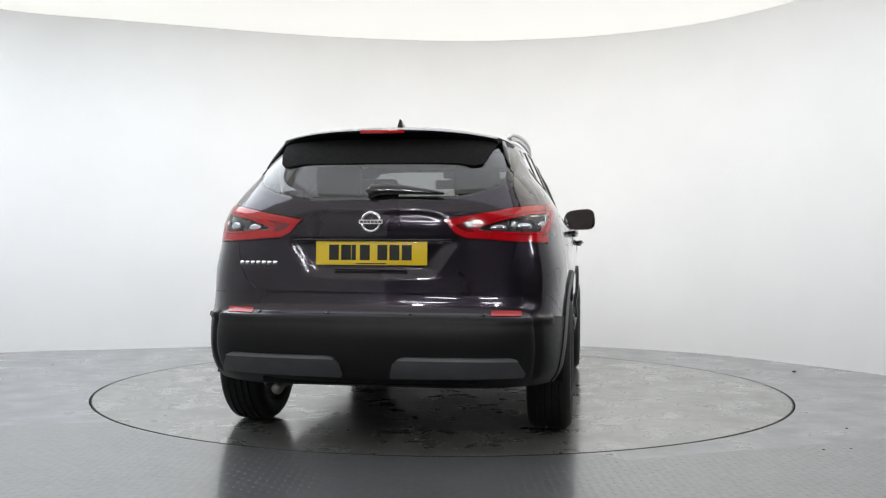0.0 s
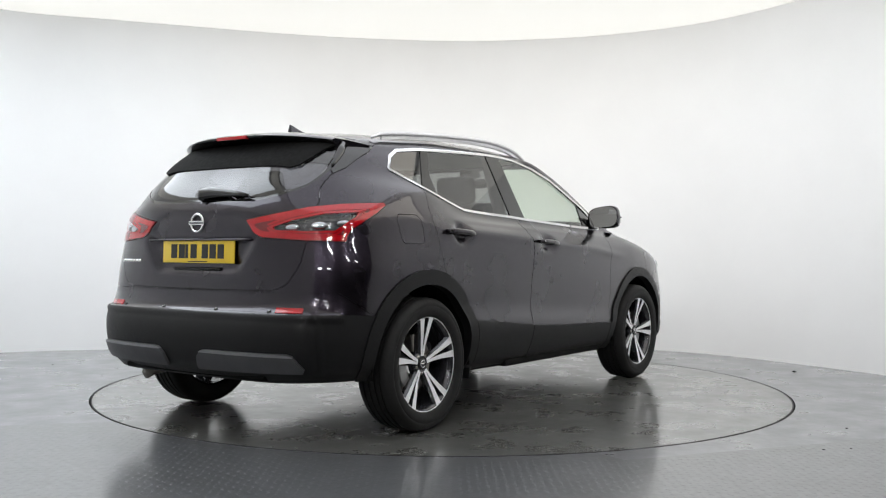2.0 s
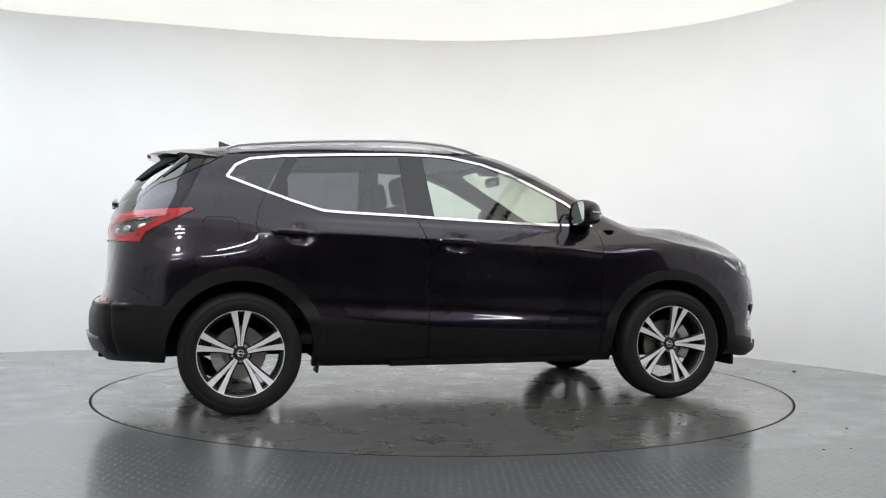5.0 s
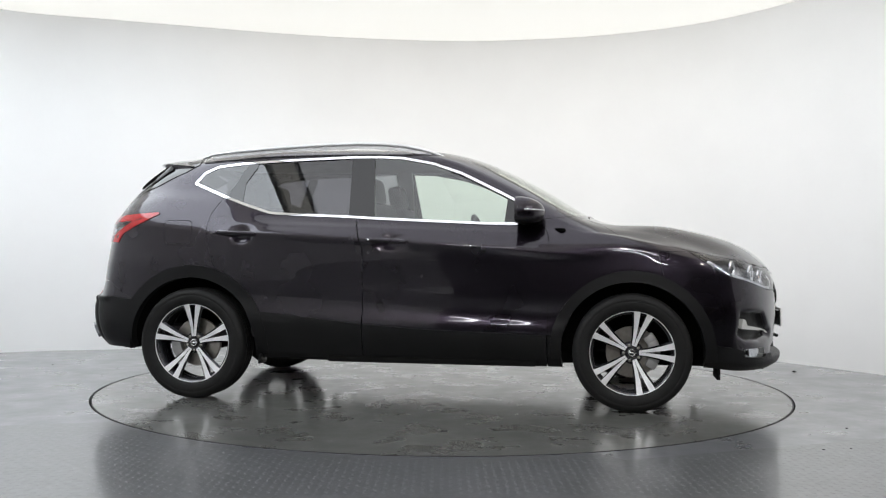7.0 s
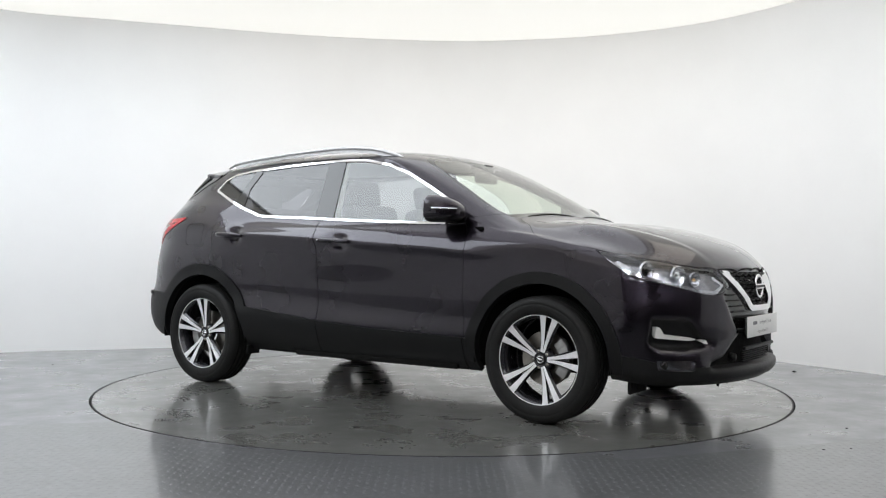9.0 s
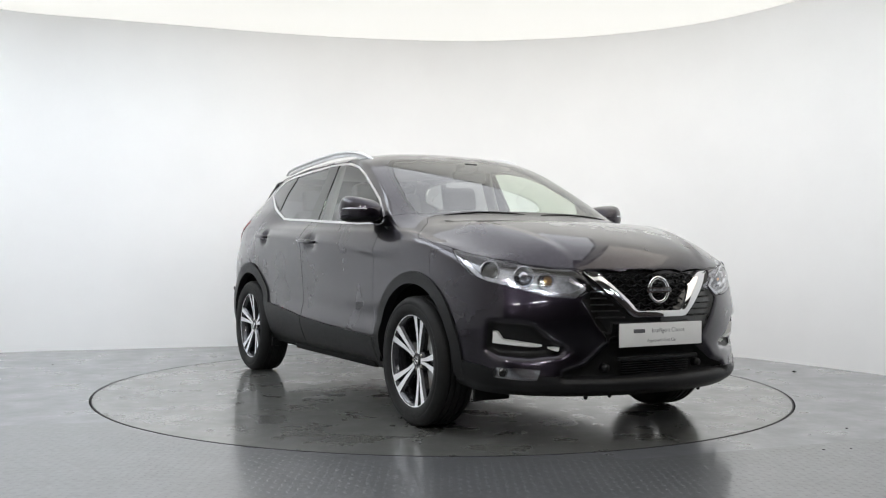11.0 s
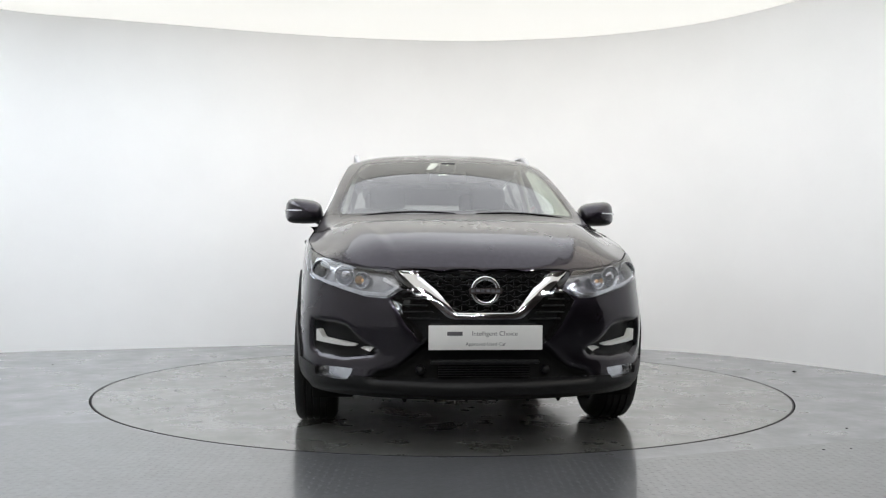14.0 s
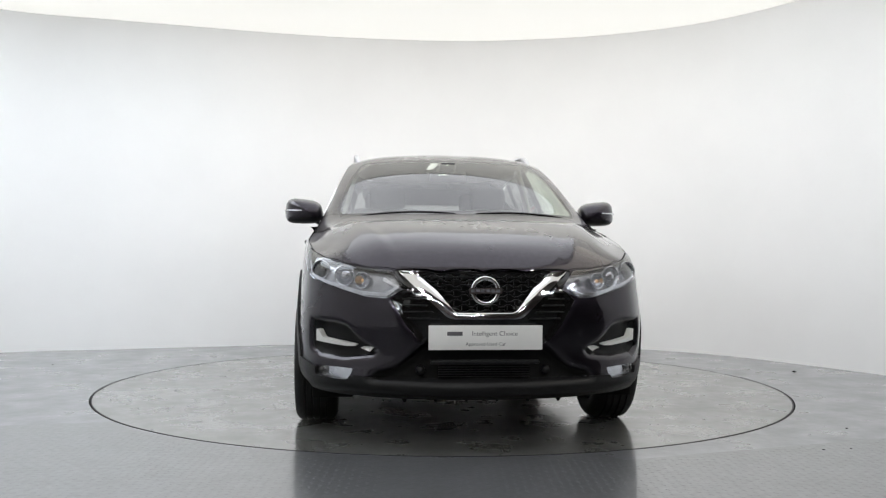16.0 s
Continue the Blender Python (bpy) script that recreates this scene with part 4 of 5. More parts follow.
def tailgate_things(tail, sk, car):
    p, n = sk.at((-3, 0, .897), (1, 0, 0))
    to = frame_on(p + Vector((-.006, 0, 0)), (-1, 0, .02))
    pl = plate(tail, "number_plate", to, YELLOW)
    for x in (-.197, -.140, -.091, -.052, .030, .086, .143):
        w = .020 if abs(x + .091) < .001 else .046
        bm = prism([(x, -.033), (x + w, -.033), (x + w, .037), (x, .037)], .0008, to @ pose(0, 0, .0062))
        part("letter_bar", bm, INK, pl, smooth=False)
    bm = prism([(-.07, -.051), (.07, -.051), (.07, -.046), (-.07, -.046)], .0006, to @ pose(0, 0, .0062))
    part("small_print", bm, INK, pl, smooth=False)
    p, n = sk.at((-3, 0, 1.038), (1, 0, 0))
    emblem(tail, p, (-1, 0, .05), .050)
    # model script as bars, on the car's left
    for i in range(7):
        y = .632 - i * .029
        p, n = sk.at((-3, y, .848), (1, 0, 0))
        bm = prism([(-.011, -.0085), (.011, -.0085), (.011, .0085), (-.011, .0085)], .003, frame_on(p, n), .001)
        part("script_bar", bm, CHROME, tail)
    # grip strip below the plate and the upper lip of the recess
    bm = bmesh.new()
    add_box(bm, (0, 0, 0), (.34, .018, .02), .006)
    p, n = sk.at((-3, 0, .812), (1, 0, 0))
    bmesh.ops.transform(bm, matrix=frame_on(p + Vector((-.002, 0, 0)), (-1, 0, -.3)), verts=bm.verts)
    part("grip_strip", bm, GLOSS_BLACK, tail, angle=40)
    bm = bmesh.new()
    path = []
    for y in np.linspace(-.37, .37, 15):
        p, n = sk.at((-3, abs(y), .956), (1, 0, 0))
        path.append((p.x - .004, y, p.z))
    sweep(bm, path, (0, 0, 1), oval(.012, .006, 8))
    part("plate_lamp_strip", bm, PAINT, tail)


def rear_bumper(car, sk):
    where = lambda x, y, z: x + 1.50
    # grey skid trims; a lighter strip paints the highlight on their upper edge
    for poly in ([(.105, .345), (.122, .405), (.150, .432), (.18, .437), (.64, .437), (.667, .43), (.70, .37), (.69, .352)],):
        m = sk.take("yz", poly, lambda x, y, z: x + 1.75, .001)
        edge, m = split(m, .424 - m[0][:, 2])
        for ob, rim_ in zip(pair("skid_trim", m, SATIN_DARK, car, depth=.03, rise=.018, label="satin dark grey skid trim, its upper edge highlight set in lighter grey"), (edge, flip(edge))):
            panel("skid_highlight", rim_, SKID_HIGHLIGHT, ob, depth=.02, rise=.021)
    m = sk.take("yz", [(.552, .643), (.685, .643), (.690, .618), (.552, .618)], lambda x, y, z: x + 1.75, .001)
    pair("rear_reflector", m, RED, car, depth=.01, rise=.003, label="red reflector strip")
    m = sk.take("xz", [(-3, .612), (-1.86, .612), (-1.70, .60), (-1.5, .60), (-1.5, .1), (-3, .1)], where, .0015)
    low = panel("rear_bumper", both(m), PLASTIC, car, depth=.03, rise=.004, label="grained black plastic rear bumper")
    m = sk.take("xz", [(-3, .712), (-1.90, .712), (-1.82, .66), (-1.74, .612), (-1.5, .60), (-1.5, .3), (-3, .3)], where, .002)
    panel("bumper_cover", both(m), PAINT, car, depth=.02)
    for y in (-.52, -.19, .19, .52):
        p, n = sk.at((-3, abs(y), .625), (1, 0, 0))
        p.y, n.y = y, n.y if y > 0 else -n.y
        bm = bmesh.new()
        bmesh.ops.create_cone(bm, cap_ends=True, segments=18, radius1=.012, radius2=.010, depth=.006, matrix=frame_on(p, n))
        part("parking_sensor", bm, GLOSS_BLACK, low)
    # tailpipe and what hangs under the tail
    bm = bmesh.new()
    sweep(bm, [(-1.2, .46, .30), (-1.7, .46, .29), (-1.93, .46, .275), (-1.99, .46, .255)], (0, 0, 1), oval(.028, .028, 14))
    part("tailpipe", bm, STEEL, car, "short steel tailpipe")
    bm = bmesh.new()
    bmesh.ops.create_cone(bm, cap_ends=True, segments=24, radius1=.11, radius2=.11, depth=.5, matrix=pose(-1.70, .25, .33, 90, 0, 0) @ Matrix.Diagonal((1.0, .6, 1, 1)))
    part("silencer", bm, STEEL, car)
    bm = bmesh.new()
    add_box(bm, (-2.0, 0, .315), (.16, 1.0, .03), .012)
    part("rear_valance", bm, MATT_BLACK, car)


def front_bumper(car, sk):
    where = lambda x, y, z: 1.7 - x
    # V-shaped chrome, grille opening, black field beside it
    V = [(-1, .599), (.143, .599), (.165, .604), (.180, .614), (.29, .715), (.400, .815), (.33, .812), (.305, .806), (.246, .745), (.149, .635), (.135, .626), (.121, .623), (-1, .623)]
    m = sk.take("yz", V, where, .0005)
    panel("grille_chrome", both(m), CHROME, car, depth=.03, rise=.012, label="broad V-shaped chrome grille surround")
    m = sk.take("yz", [(-1, .835), (.34, .826), (.305, .806), (.246, .745), (.149, .635), (.121, .623), (-1, .623)], lambda x, y, z: np.maximum(1.7 - x, z - .819), 0)
    gr = panel("grille", both(m), GLOSS_BLACK, car, depth=.01, rise=-.012, label="gloss black honeycomb grille")
    mesh_bars(gr, sk)
    p, n = sk.at((3, 0, .727), (-1, 0, 0))
    emblem(gr, p + Vector((.03, 0, 0)), (1, 0, .06), .068)
    m = sk.take("yz", [(.405, .83), (.415, .817), (.370, .736), (.42, .690), (.428, .685), (.36, .57), (.305, .505), (.262, .475), (-1, .475), (-1, .599), (.143, .599), (.18, .614), (.29, .715), (.39, .81), (.38, .83)],
                lambda x, y, z: np.maximum(1.7 - x, z - .819), .001)
    blk = panel("bumper_centre", both(m), GLOSS_BLACK, car, depth=.01, rise=-.004, label="gloss black middle of the front bumper")
    for k in range(5):
        z = .60 + k * .030
        for s in (1, -1):
            y0 = .205 + k * .031
            y1 = min(.375, .355 + k * .016)
            path = []
            for y in np.linspace(y0, y1, 6):
                p, n = sk.at((3, y, z), (-1, 0, 0))
                path.append((p.x + .002, s * y, z))
            bm = bmesh.new()
            sweep(bm, path, (0, 0, 1), oval(.006, .004, 6))
            part("side_slat", bm, PLASTIC, blk)
    # dealer plate
    p, n = sk.at((3, .0, .517), (-1, 0, 0))
    to = frame_on((2.224, 0, .517), (1, 0, .0))
    bm = bmesh.new()
    add_box(bm, (2.213, 0, .517), (.024, .50, .09), .004)
    part("plate_holder", bm, GLOSS_BLACK, blk)
    pl = plate(car, "dealer_plate", to, WHITE_PLATE)
    bm = prism([(-.176, .009), (-.106, .009), (-.106, .027), (-.176, .027)], .0006, to @ pose(0, 0, .0062))
    part("name_bar", bm, GREY_INK, pl, smooth=False)
    for text, size, x, y in (("Intelligent Choice", .0295, .041, .009), ("Approved Used Car", .0225, 0, -.036)):
        c = bpy.data.curves.new("lettering", "FONT")
        c.body, c.size, c.align_x = text, size, "CENTER"
        tmp = bpy.data.objects.new("lettering", c)
        scene.collection.objects.link(tmp)
        bpy.context.view_layer.update()
        me = bpy.data.meshes.new_from_object(tmp)
        bpy.data.objects.remove(tmp)
        me.transform(to @ pose(x, y, .0064))
        me.materials.clear()
        me.materials.append(GREY_INK)
        ob = new("lettering", me)
        ob.parent = pl
        tagged(ob, 'grey words "%s"' % text)
    # lower lip, mouth, fog lamps, daytime lamps
    fog = [(-1.165, .366), (-1.385, .366), (-1.482, .362), (-1.455, .312), (-1.345, .312), (-1.17, .322)]
    m = sk.take("qf", fog, lambda x, y, z: 1.5 - x, .001)
    for side in (1, -1):
        f = (lambda m: m) if side > 0 else flip
        fl = panel("fog_lamp", f(lift(m, -.02)), REFLECTOR, car, depth=0, label="rectangular clear fog lamp")
        panel("lens", f(m), LENS, fl, depth=.01).visible_shadow = False
        bm = bmesh.new()
        p, n = sk.at((1.93 + .3, .70 + .3, .343), (-1, -1, 0))
        mm = frame_on(p - n * .006, Vector((.95, .3, 0)))
        if side < 0:
            mm = Matrix.Diagonal((1, -1, 1, 1)) @ mm @ Matrix.Diagonal((-1, 1, 1, 1))
        bmesh.ops.create_uvsphere(bm, u_segments=16, v_segments=8, radius=.021, matrix=mm @ Matrix.Diagonal((1, 1, .4, 1)))
        part("projector", bm, GLOSS_BLACK, fl)
    m = sk.take("yz", [(-1, .478), (.255, .478), (.40, .372), (.505, .345), (.52, .322), (-1, .322)], lambda x, y, z: 1.7 - x, .001)
    mouth = panel("lower_grille", both(m), MATT_BLACK, car, depth=.02, label="matt black lower air intake")
    bm = bmesh.new()
    for z in np.arange(.335, .40, .011):
        add_box(bm, (2.185, 0, z), (.012, .42, .0035))
    part("radiator", bm, PLASTIC, mouth, smooth=False)
    bm = bmesh.new()
    add_box(bm, (2.205, 0, .405), (.02, .50, .018), .006)
    part("grille_bar", bm, PLASTIC, mouth, angle=40)
    for s in (1, -1):
        bm = bmesh.new()
        bmesh.ops.create_cone(bm, cap_ends=True, segments=20, radius1=.022, radius2=.018, depth=.03, matrix=pose(2.16, s * .29, .362, 0, 90))
        part("parking_sensor", bm, PLASTIC, mouth)
    m = sk.take("xz", [(3, .325), (2.02, .330), (1.88, .375), (1.72, .398), (1.60, .41), (1.60, .1), (3, .1)], lambda x, y, z: 1.62 - x, .001)
    lip = panel("front_lip", both(m), PLASTIC, car, depth=.03, rise=.010, label="grained black plastic lower bumper lip")
    inlet = [(-1.13, .575), (-1.33, .572), (-1.425, .56), (-1.535, .482), (-1.60, .458), (-1.57, .432), (-1.40, .412), (-1.19, .42), (-1.11, .45)]
    m = sk.take("qf", inlet, lambda x, y, z: 1.5 - x, .001)
    for side in (1, -1):
        f = (lambda m: m) if side > 0 else flip
        rec = panel("lamp_recess", f(m), PLASTIC, car, depth=.01, rise=-.005)
        blade = [(-1.150, .537), (-1.19, .535), (-1.222, .499), (-1.40, .482), (-1.60, .460), (-1.40, .467), (-1.15, .484)]
        g, _ = split(lift(m, .030), poly_sdf(fields(m[0])["qf"], blade))
        panel("daytime_lamp", f(g), WHITE_PLATE, rec, depth=.03, label="bright blade of the daytime lamp")
    m = sk.take("yz", [(-1, .84), (1.2, .93), (1.2, .25), (-1, .25)], lambda x, y, z: np.maximum(1.56 - x - .25 * (z - .5), z - .93), .002)
    panel("front_bumper", both(m), PAINT, car, depth=.02, label="plum-black painted front bumper")
    # flaps and teeth under the nose
    for y in (-.62, .62):
        bm = bmesh.new()
        add_box(bm, (1.80, y * 1.12, .235), (.02, .20, .09), .006)
        part("air_deflector", bm, MATT_BLACK, car)
    for y in np.linspace(-.36, .36, 6):
        bm = prism([(-.02, 0), (.02, 0), (.004, -.03), (-.004, -.03)], .01, frame_on((2.10, y, .240), (1, 0, 0)))
        part("lip_tooth", bm, MATT_BLACK, lip, smooth=False)


def mesh_bars(parent, sk):
    """The zigzag bars of the honeycomb grille, set just before its backing."""
    bm = bmesh.new()
    rows = np.arange(.636, .815, .0225)
    for k, z in enumerate(rows):
        half = np.interp(z, [.63, .81], [.13, .30])
        ys = np.arange(-.315, .3151, .0175)
        pts = []
        for j, y in enumerate(ys):
            if abs(y) > half:
                continue
            zz = z + (.0052 if (j // 2 + k) % 2 else -.0052)
            p, n = sk.at((3, abs(y), z), (-1, 0, 0))
            pts.append((p.x + .010, y, zz))
        if len(pts) > 2:
            sweep(bm, pts, (0, 0, 1), [(-.006, -.0028), (.006, -.0028), (.006, .0028), (-.006, .0028)])
    for k, z in enumerate(rows[:-1]):
        half = np.interp(z, [.63, .81], [.12, .285])
        for j, y in enumerate(np.arange(-.315, .3151, .0175)):
            if abs(y) <= half and (j + 2 * k) % 4 == 0:
                p, n = sk.at((3, abs(y), z + .011), (-1, 0, 0))
                add_box(bm, (p.x + .008, y, z + .0112), (.010, .0045, .016))
    part("honeycomb", bm, PLASTIC, parent, smooth=False)


def inner_parts(car, sk):
    """Dark lining behind the panel gaps, wheel housings and the underside."""
    P, N, T = skin(10, 6)
    M = (P - N * .062, N, T)
    a, _ = split(M, M[0][:, 2] - 1.045)
    for cx in (AX, -AX):
        s = np.maximum(np.hypot(a[0][:, 0] - cx, a[0][:, 2] - AZ) - .47, .35 - a[0][:, 1])
        _, a = split(a, s)
    panel("inner_shell", both(a), MATT_BLACK, car, depth=0)
    for cx in (AX, -AX):
        for s in (1, -1):
            bm = bmesh.new()
            rows = []
            for k in range(25):
                t = math.radians(-6 + 192 * k / 24)
                c, d = cx + (OPEN_R + .012) * math.cos(t), AZ + (OPEN_R + .012) * math.sin(t)
                rows.append([bm.verts.new((c, s * .86, d)), bm.verts.new((c, s * .48, d)), bm.verts.new((cx, s * .48, AZ))])
            for p, q in zip(rows, rows[1:]):
                bm.faces.new((p[0], p[1], q[1], q[0]))
                bm.faces.new((p[1], p[2], q[1]))
            bmesh.ops.remove_doubles(bm, verts=bm.verts, dist=1e-4)
            part("wheel_housing", bm, MATT_BLACK, car)
            if cx < 0:
                bm = bmesh.new()
                add_box(bm, (cx + .425, s * .80, .25), (.014, .11, .06), .004, pose(0, 0, 0, 0, 6))
                part("mud_flap", bm, PLASTIC, car, angle=40)
    bm = bmesh.new()
    add_box(bm, (0, 0, .285), (1.70, 1.62, .07), .02)
    add_box(bm, (1.45, 0, .27), (1.3, .98, .08), .02)
    add_box(bm, (-1.40, 0, .33), (1.25, .98, .08), .02)
    part("underbody", bm, MATT_BLACK, car, angle=40)
    for x in (AX, -AX):
        bm = bmesh.new()
        bmesh.ops.create_cone(bm, cap_ends=True, segments=14, radius1=.035, radius2=.035, depth=1.4, matrix=pose(x, 0, .30, 90))
        part("axle", bm, MATT_BLACK, car)
    for s in (1, -1):
        bm = bmesh.new()
        add_box(bm, (.15, s * .80, .262), (1.25, .06, .04), .012)
        part("sill_flange", bm, MATT_BLACK, car, angle=40)


def roof_parts(car, sk):
    # tail spoiler with side fins
    bm = bmesh.new()
    rows = []
    for y in np.linspace(-1, 1, 33):
        a = abs(y)
        w_in, w = .605 * y, .540 * y
        x_tip, z_tip = -1.828 + .165 * a ** 2.8, 1.490 - .030 * a ** 2.4
        x_in, z_in = -1.47 + .03 * a ** 2, 1.530 - .088 * a ** 3
        rows.append([bm.verts.new(v) for v in ((x_in, w_in, z_in), ((x_in + x_tip) / 2 - .01, (w_in + w) / 2, (z_in + z_tip) / 2 + .010 - .004 * a), (x_tip + .02, w, z_tip + .005), (x_tip, w, z_tip - .005),
                                               (x_tip + .006, w, z_tip - .014), (x_tip + .04, w * .98, z_tip - .026 - .02 * a ** 4), (-1.70 + .12 * a ** 2.8, w * .97, 1.437 - .035 * a ** 3), (-1.56, w_in * .95, 1.44 - .05 * a ** 2))])
    for p, q in zip(rows, rows[1:]):
        for j in range(7):
            bm.faces.new((p[j], p[j + 1], q[j + 1], q[j]))
    bm.faces.new(rows[0])
    bm.faces.new(rows[-1][::-1])
    bmesh.ops.recalc_face_normals(bm, faces=bm.faces)
    sp = part("spoiler", bm, [PAINT, GLOSS_BLACK], car, "plum-black roof spoiler with gloss black underside", angle=35)
    for f in sp.data.polygons:
        if f.normal.z < -.25:
            f.material_index = 1
    bm = bmesh.new()
    add_box(bm, (-1.822, 0, 1.478), (.02, .215, .018), .004)
    part("brake_light", bm, RED, sp, "high-level red brake light", angle=30)
    for s in (1, -1):
        bm = bmesh.new()
        sweep(bm, [(-1.60, s * .560, 1.440), (-1.635, s * .572, 1.405), (-1.68, s * .588, 1.365), (-1.715, s * .598, 1.335), (-1.735, s * .606, 1.312)], (-1, 0, -.4), oval(.012, .022, 10), scales=[1, 1, .8, .5, .2])
        part("fin", bm, GLOSS_BLACK, sp, "gloss black fin beside the rear window")
    # shark-fin aerial
    bm = bmesh.new()
    prof = [(-1.402, 1.596), (-1.385, 1.592), (-1.33, 1.570), (-1.25, 1.552), (-1.21, 1.53), (-1.405, 1.525)]
    rows = []
    for s, k in ((-1, 1), (0, 0), (1, 1)):
        rows.append([bm.verts.new((x, s * max(.004, .026 * (1.60 - z) / .08), z)) for x, z in prof])
    for p, q in ((rows[0], rows[1]), (rows[1], rows[2])):
        for j in range(len(prof)):
            bm.faces.new((p[j], p[(j + 1) % 6], q[(j + 1) % 6], q[j]))
    bm.faces.new(rows[0])
    bm.faces.new(rows[2][::-1])
    bmesh.ops.recalc_face_normals(bm, faces=bm.faces)
    part("roof_aerial", bm, PAINT, car, "shark-fin roof aerial", angle=35)
    # roof rails
    for s in (1, -1):
        bm = bmesh.new()
        pts = [(-1.39, 1.492), (-1.32, 1.517), (-1.15, 1.535), (-.95, 1.549), (-.727, 1.562), (-.5, 1.571), (-.344, 1.574), (-.2, 1.569), (-.066, 1.557), (.038, 1.537), (.142, 1.505), (.19, 1.488)]
        path = [(x, s * (.585 - .02 * abs((x + .6) / .8) ** 3), z) for x, z in pts]
        sweep(bm, path, (0, 0, 1), oval(.017, .012, 10), scales=[.5, .8] + [1] * 8 + [.8, .45])
        rail = part("roof_rail", bm, RAIL, car, "bright silver roof rail")
        bm = bmesh.new()
        sweep(bm, [(x, y * .997, z - .016) for x, y, z in path[1:-1]], (0, 0, 1), [(-.007, -.014), (.007, -.014), (.006, .006), (-.006, .006)])
        part("rail_foot", bm, RAIL, rail, angle=30)


def mirrors(car, sk):
    for s in (1, -1):
        bm = bmesh.new()
        # housing: a loft from the mirror face (rear) to the rounded front
        sec = []
        for k, (x, sc, dz, dy) in enumerate(((.660, .97, 0, 0), (.668, 1.0, 0, 0), (.70, 1.0, 0, -.002), (.745, .93, -.003, -.010), (.785, .76, -.007, -.022), (.812, .48, -.010, -.035), (.822, .2, -.012, -.042))):
            loop = []
            for t in range(20):
                a = 2 * math.pi * t / 20
                c, d = math.cos(a), math.sin(a)
                u, v = math.copysign(abs(c) ** .55, c), math.copysign(abs(d) ** .6, d)
                yy = .898 + .112 * u * sc * (1 - .06 * v) + dy
                zz = 1.144 + (.080 - .012 * (1 - u) * .5) * v * sc + dz + .006 * u
                loop.append(bm.verts.new((x + .018 * (1 - u) * 0, s * yy, zz)))
            sec.append(loop)
        for p, q in zip(sec, sec[1:]):
            for j in range(20):
                bm.faces.new((p[j], p[(j + 1) % 20], q[(j + 1) % 20], q[j]))
        bm.faces.new(sec[-1])
        bmesh.ops.recalc_face_normals(bm, faces=bm.faces)
        hs = part("door_mirror", bm, [PAINT, PLASTIC], car, "plum-black door mirror with indicator strip", angle=60)
        for f in hs.data.polygons:
            if f.center.z < 1.098:
                f.material_index = 1
        bm = bmesh.new()
        loop = []
        for t in range(20):
            a = 2 * math.pi * t / 20
            c, d = math.cos(a), math.sin(a)
            u, v = math.copysign(abs(c) ** .55, c), math.copysign(abs(d) ** .6, d)
            loop.append(bm.verts.new((.667, s * (.898 + .101 * u), 1.144 + .068 * v + .006 * u)))
        bm.faces.new(loop)
        part("mirror_glass", bm, MIRROR, hs, "mirror glass")
        bm = bmesh.new()
        sweep(bm, [(.715, s * 1.006, 1.146), (.755, s * .988, 1.146), (.79, s * .955, 1.145), (.815, s * .905, 1.143)], (0, 0, 1), oval(.006, .0055, 8))
        part("indicator_strip", bm, REFLECTOR, hs)
        bm = bmesh.new()
        sweep(bm, [(.72, s * .82, 1.085), (.715, s * .79, 1.078), (.71, s * .755, 1.082)], (1, 0, 0), oval(.018, .04, 10))
        add_box(bm, (.70, s * .772, 1.10), (.12, .02, .06), .008)
        part("mirror_foot", bm, PLASTIC, hs, angle=40)


def wipers(car, sk):
    for y0, y1, x in ((.10, .60, 1.03), (-.55, -.02, 1.05)):
        bm = bmesh.new()
        path = []
        for t in np.linspace(0, 1, 9):
            y = y0 + (y1 - y0) * t
            z = 1.128 - .05 * abs(y) ** 2 + .012 * math.sin(t * math.pi)
            p, n = sk.at((3, abs(y), z), (-1, 0, 0))
            path.append((p.x + .008, y, z - .002))
        sweep(bm, path, (0, 0, 1), oval(.007, .004, 6), scales=[.6, 1, 1, 1, 1, 1, 1, 1, .5])
        part("windscreen_wiper", bm, GLOSS_BLACK, car)
    bm = bmesh.new()
    path = []
    for y, z in ((.02, 1.168), (.0, 1.185), (-.06, 1.19), (-.14, 1.187), (-.24, 1.178), (-.33, 1.168)):
        p, n = sk.at((-3, abs(y), z), (1, 0, 0))
        path.append((p.x - .030, y, z))
    sweep(bm, path, (-1, 0, .3), oval(.030, .014, 10), scales=[.7, 1.1, 1, .75, .5, .22])
    p, n = sk.at((-3, .0, 1.17), (1, 0, 0))
    bmesh.ops.create_cone(bm, cap_ends=True, segments=16, radius1=.028, radius2=.022, depth=.05, matrix=frame_on(p - Vector((.01, 0, 0)), (-1, 0, .3)))
    part("rear_wiper", bm, GLOSS_BLACK, car)


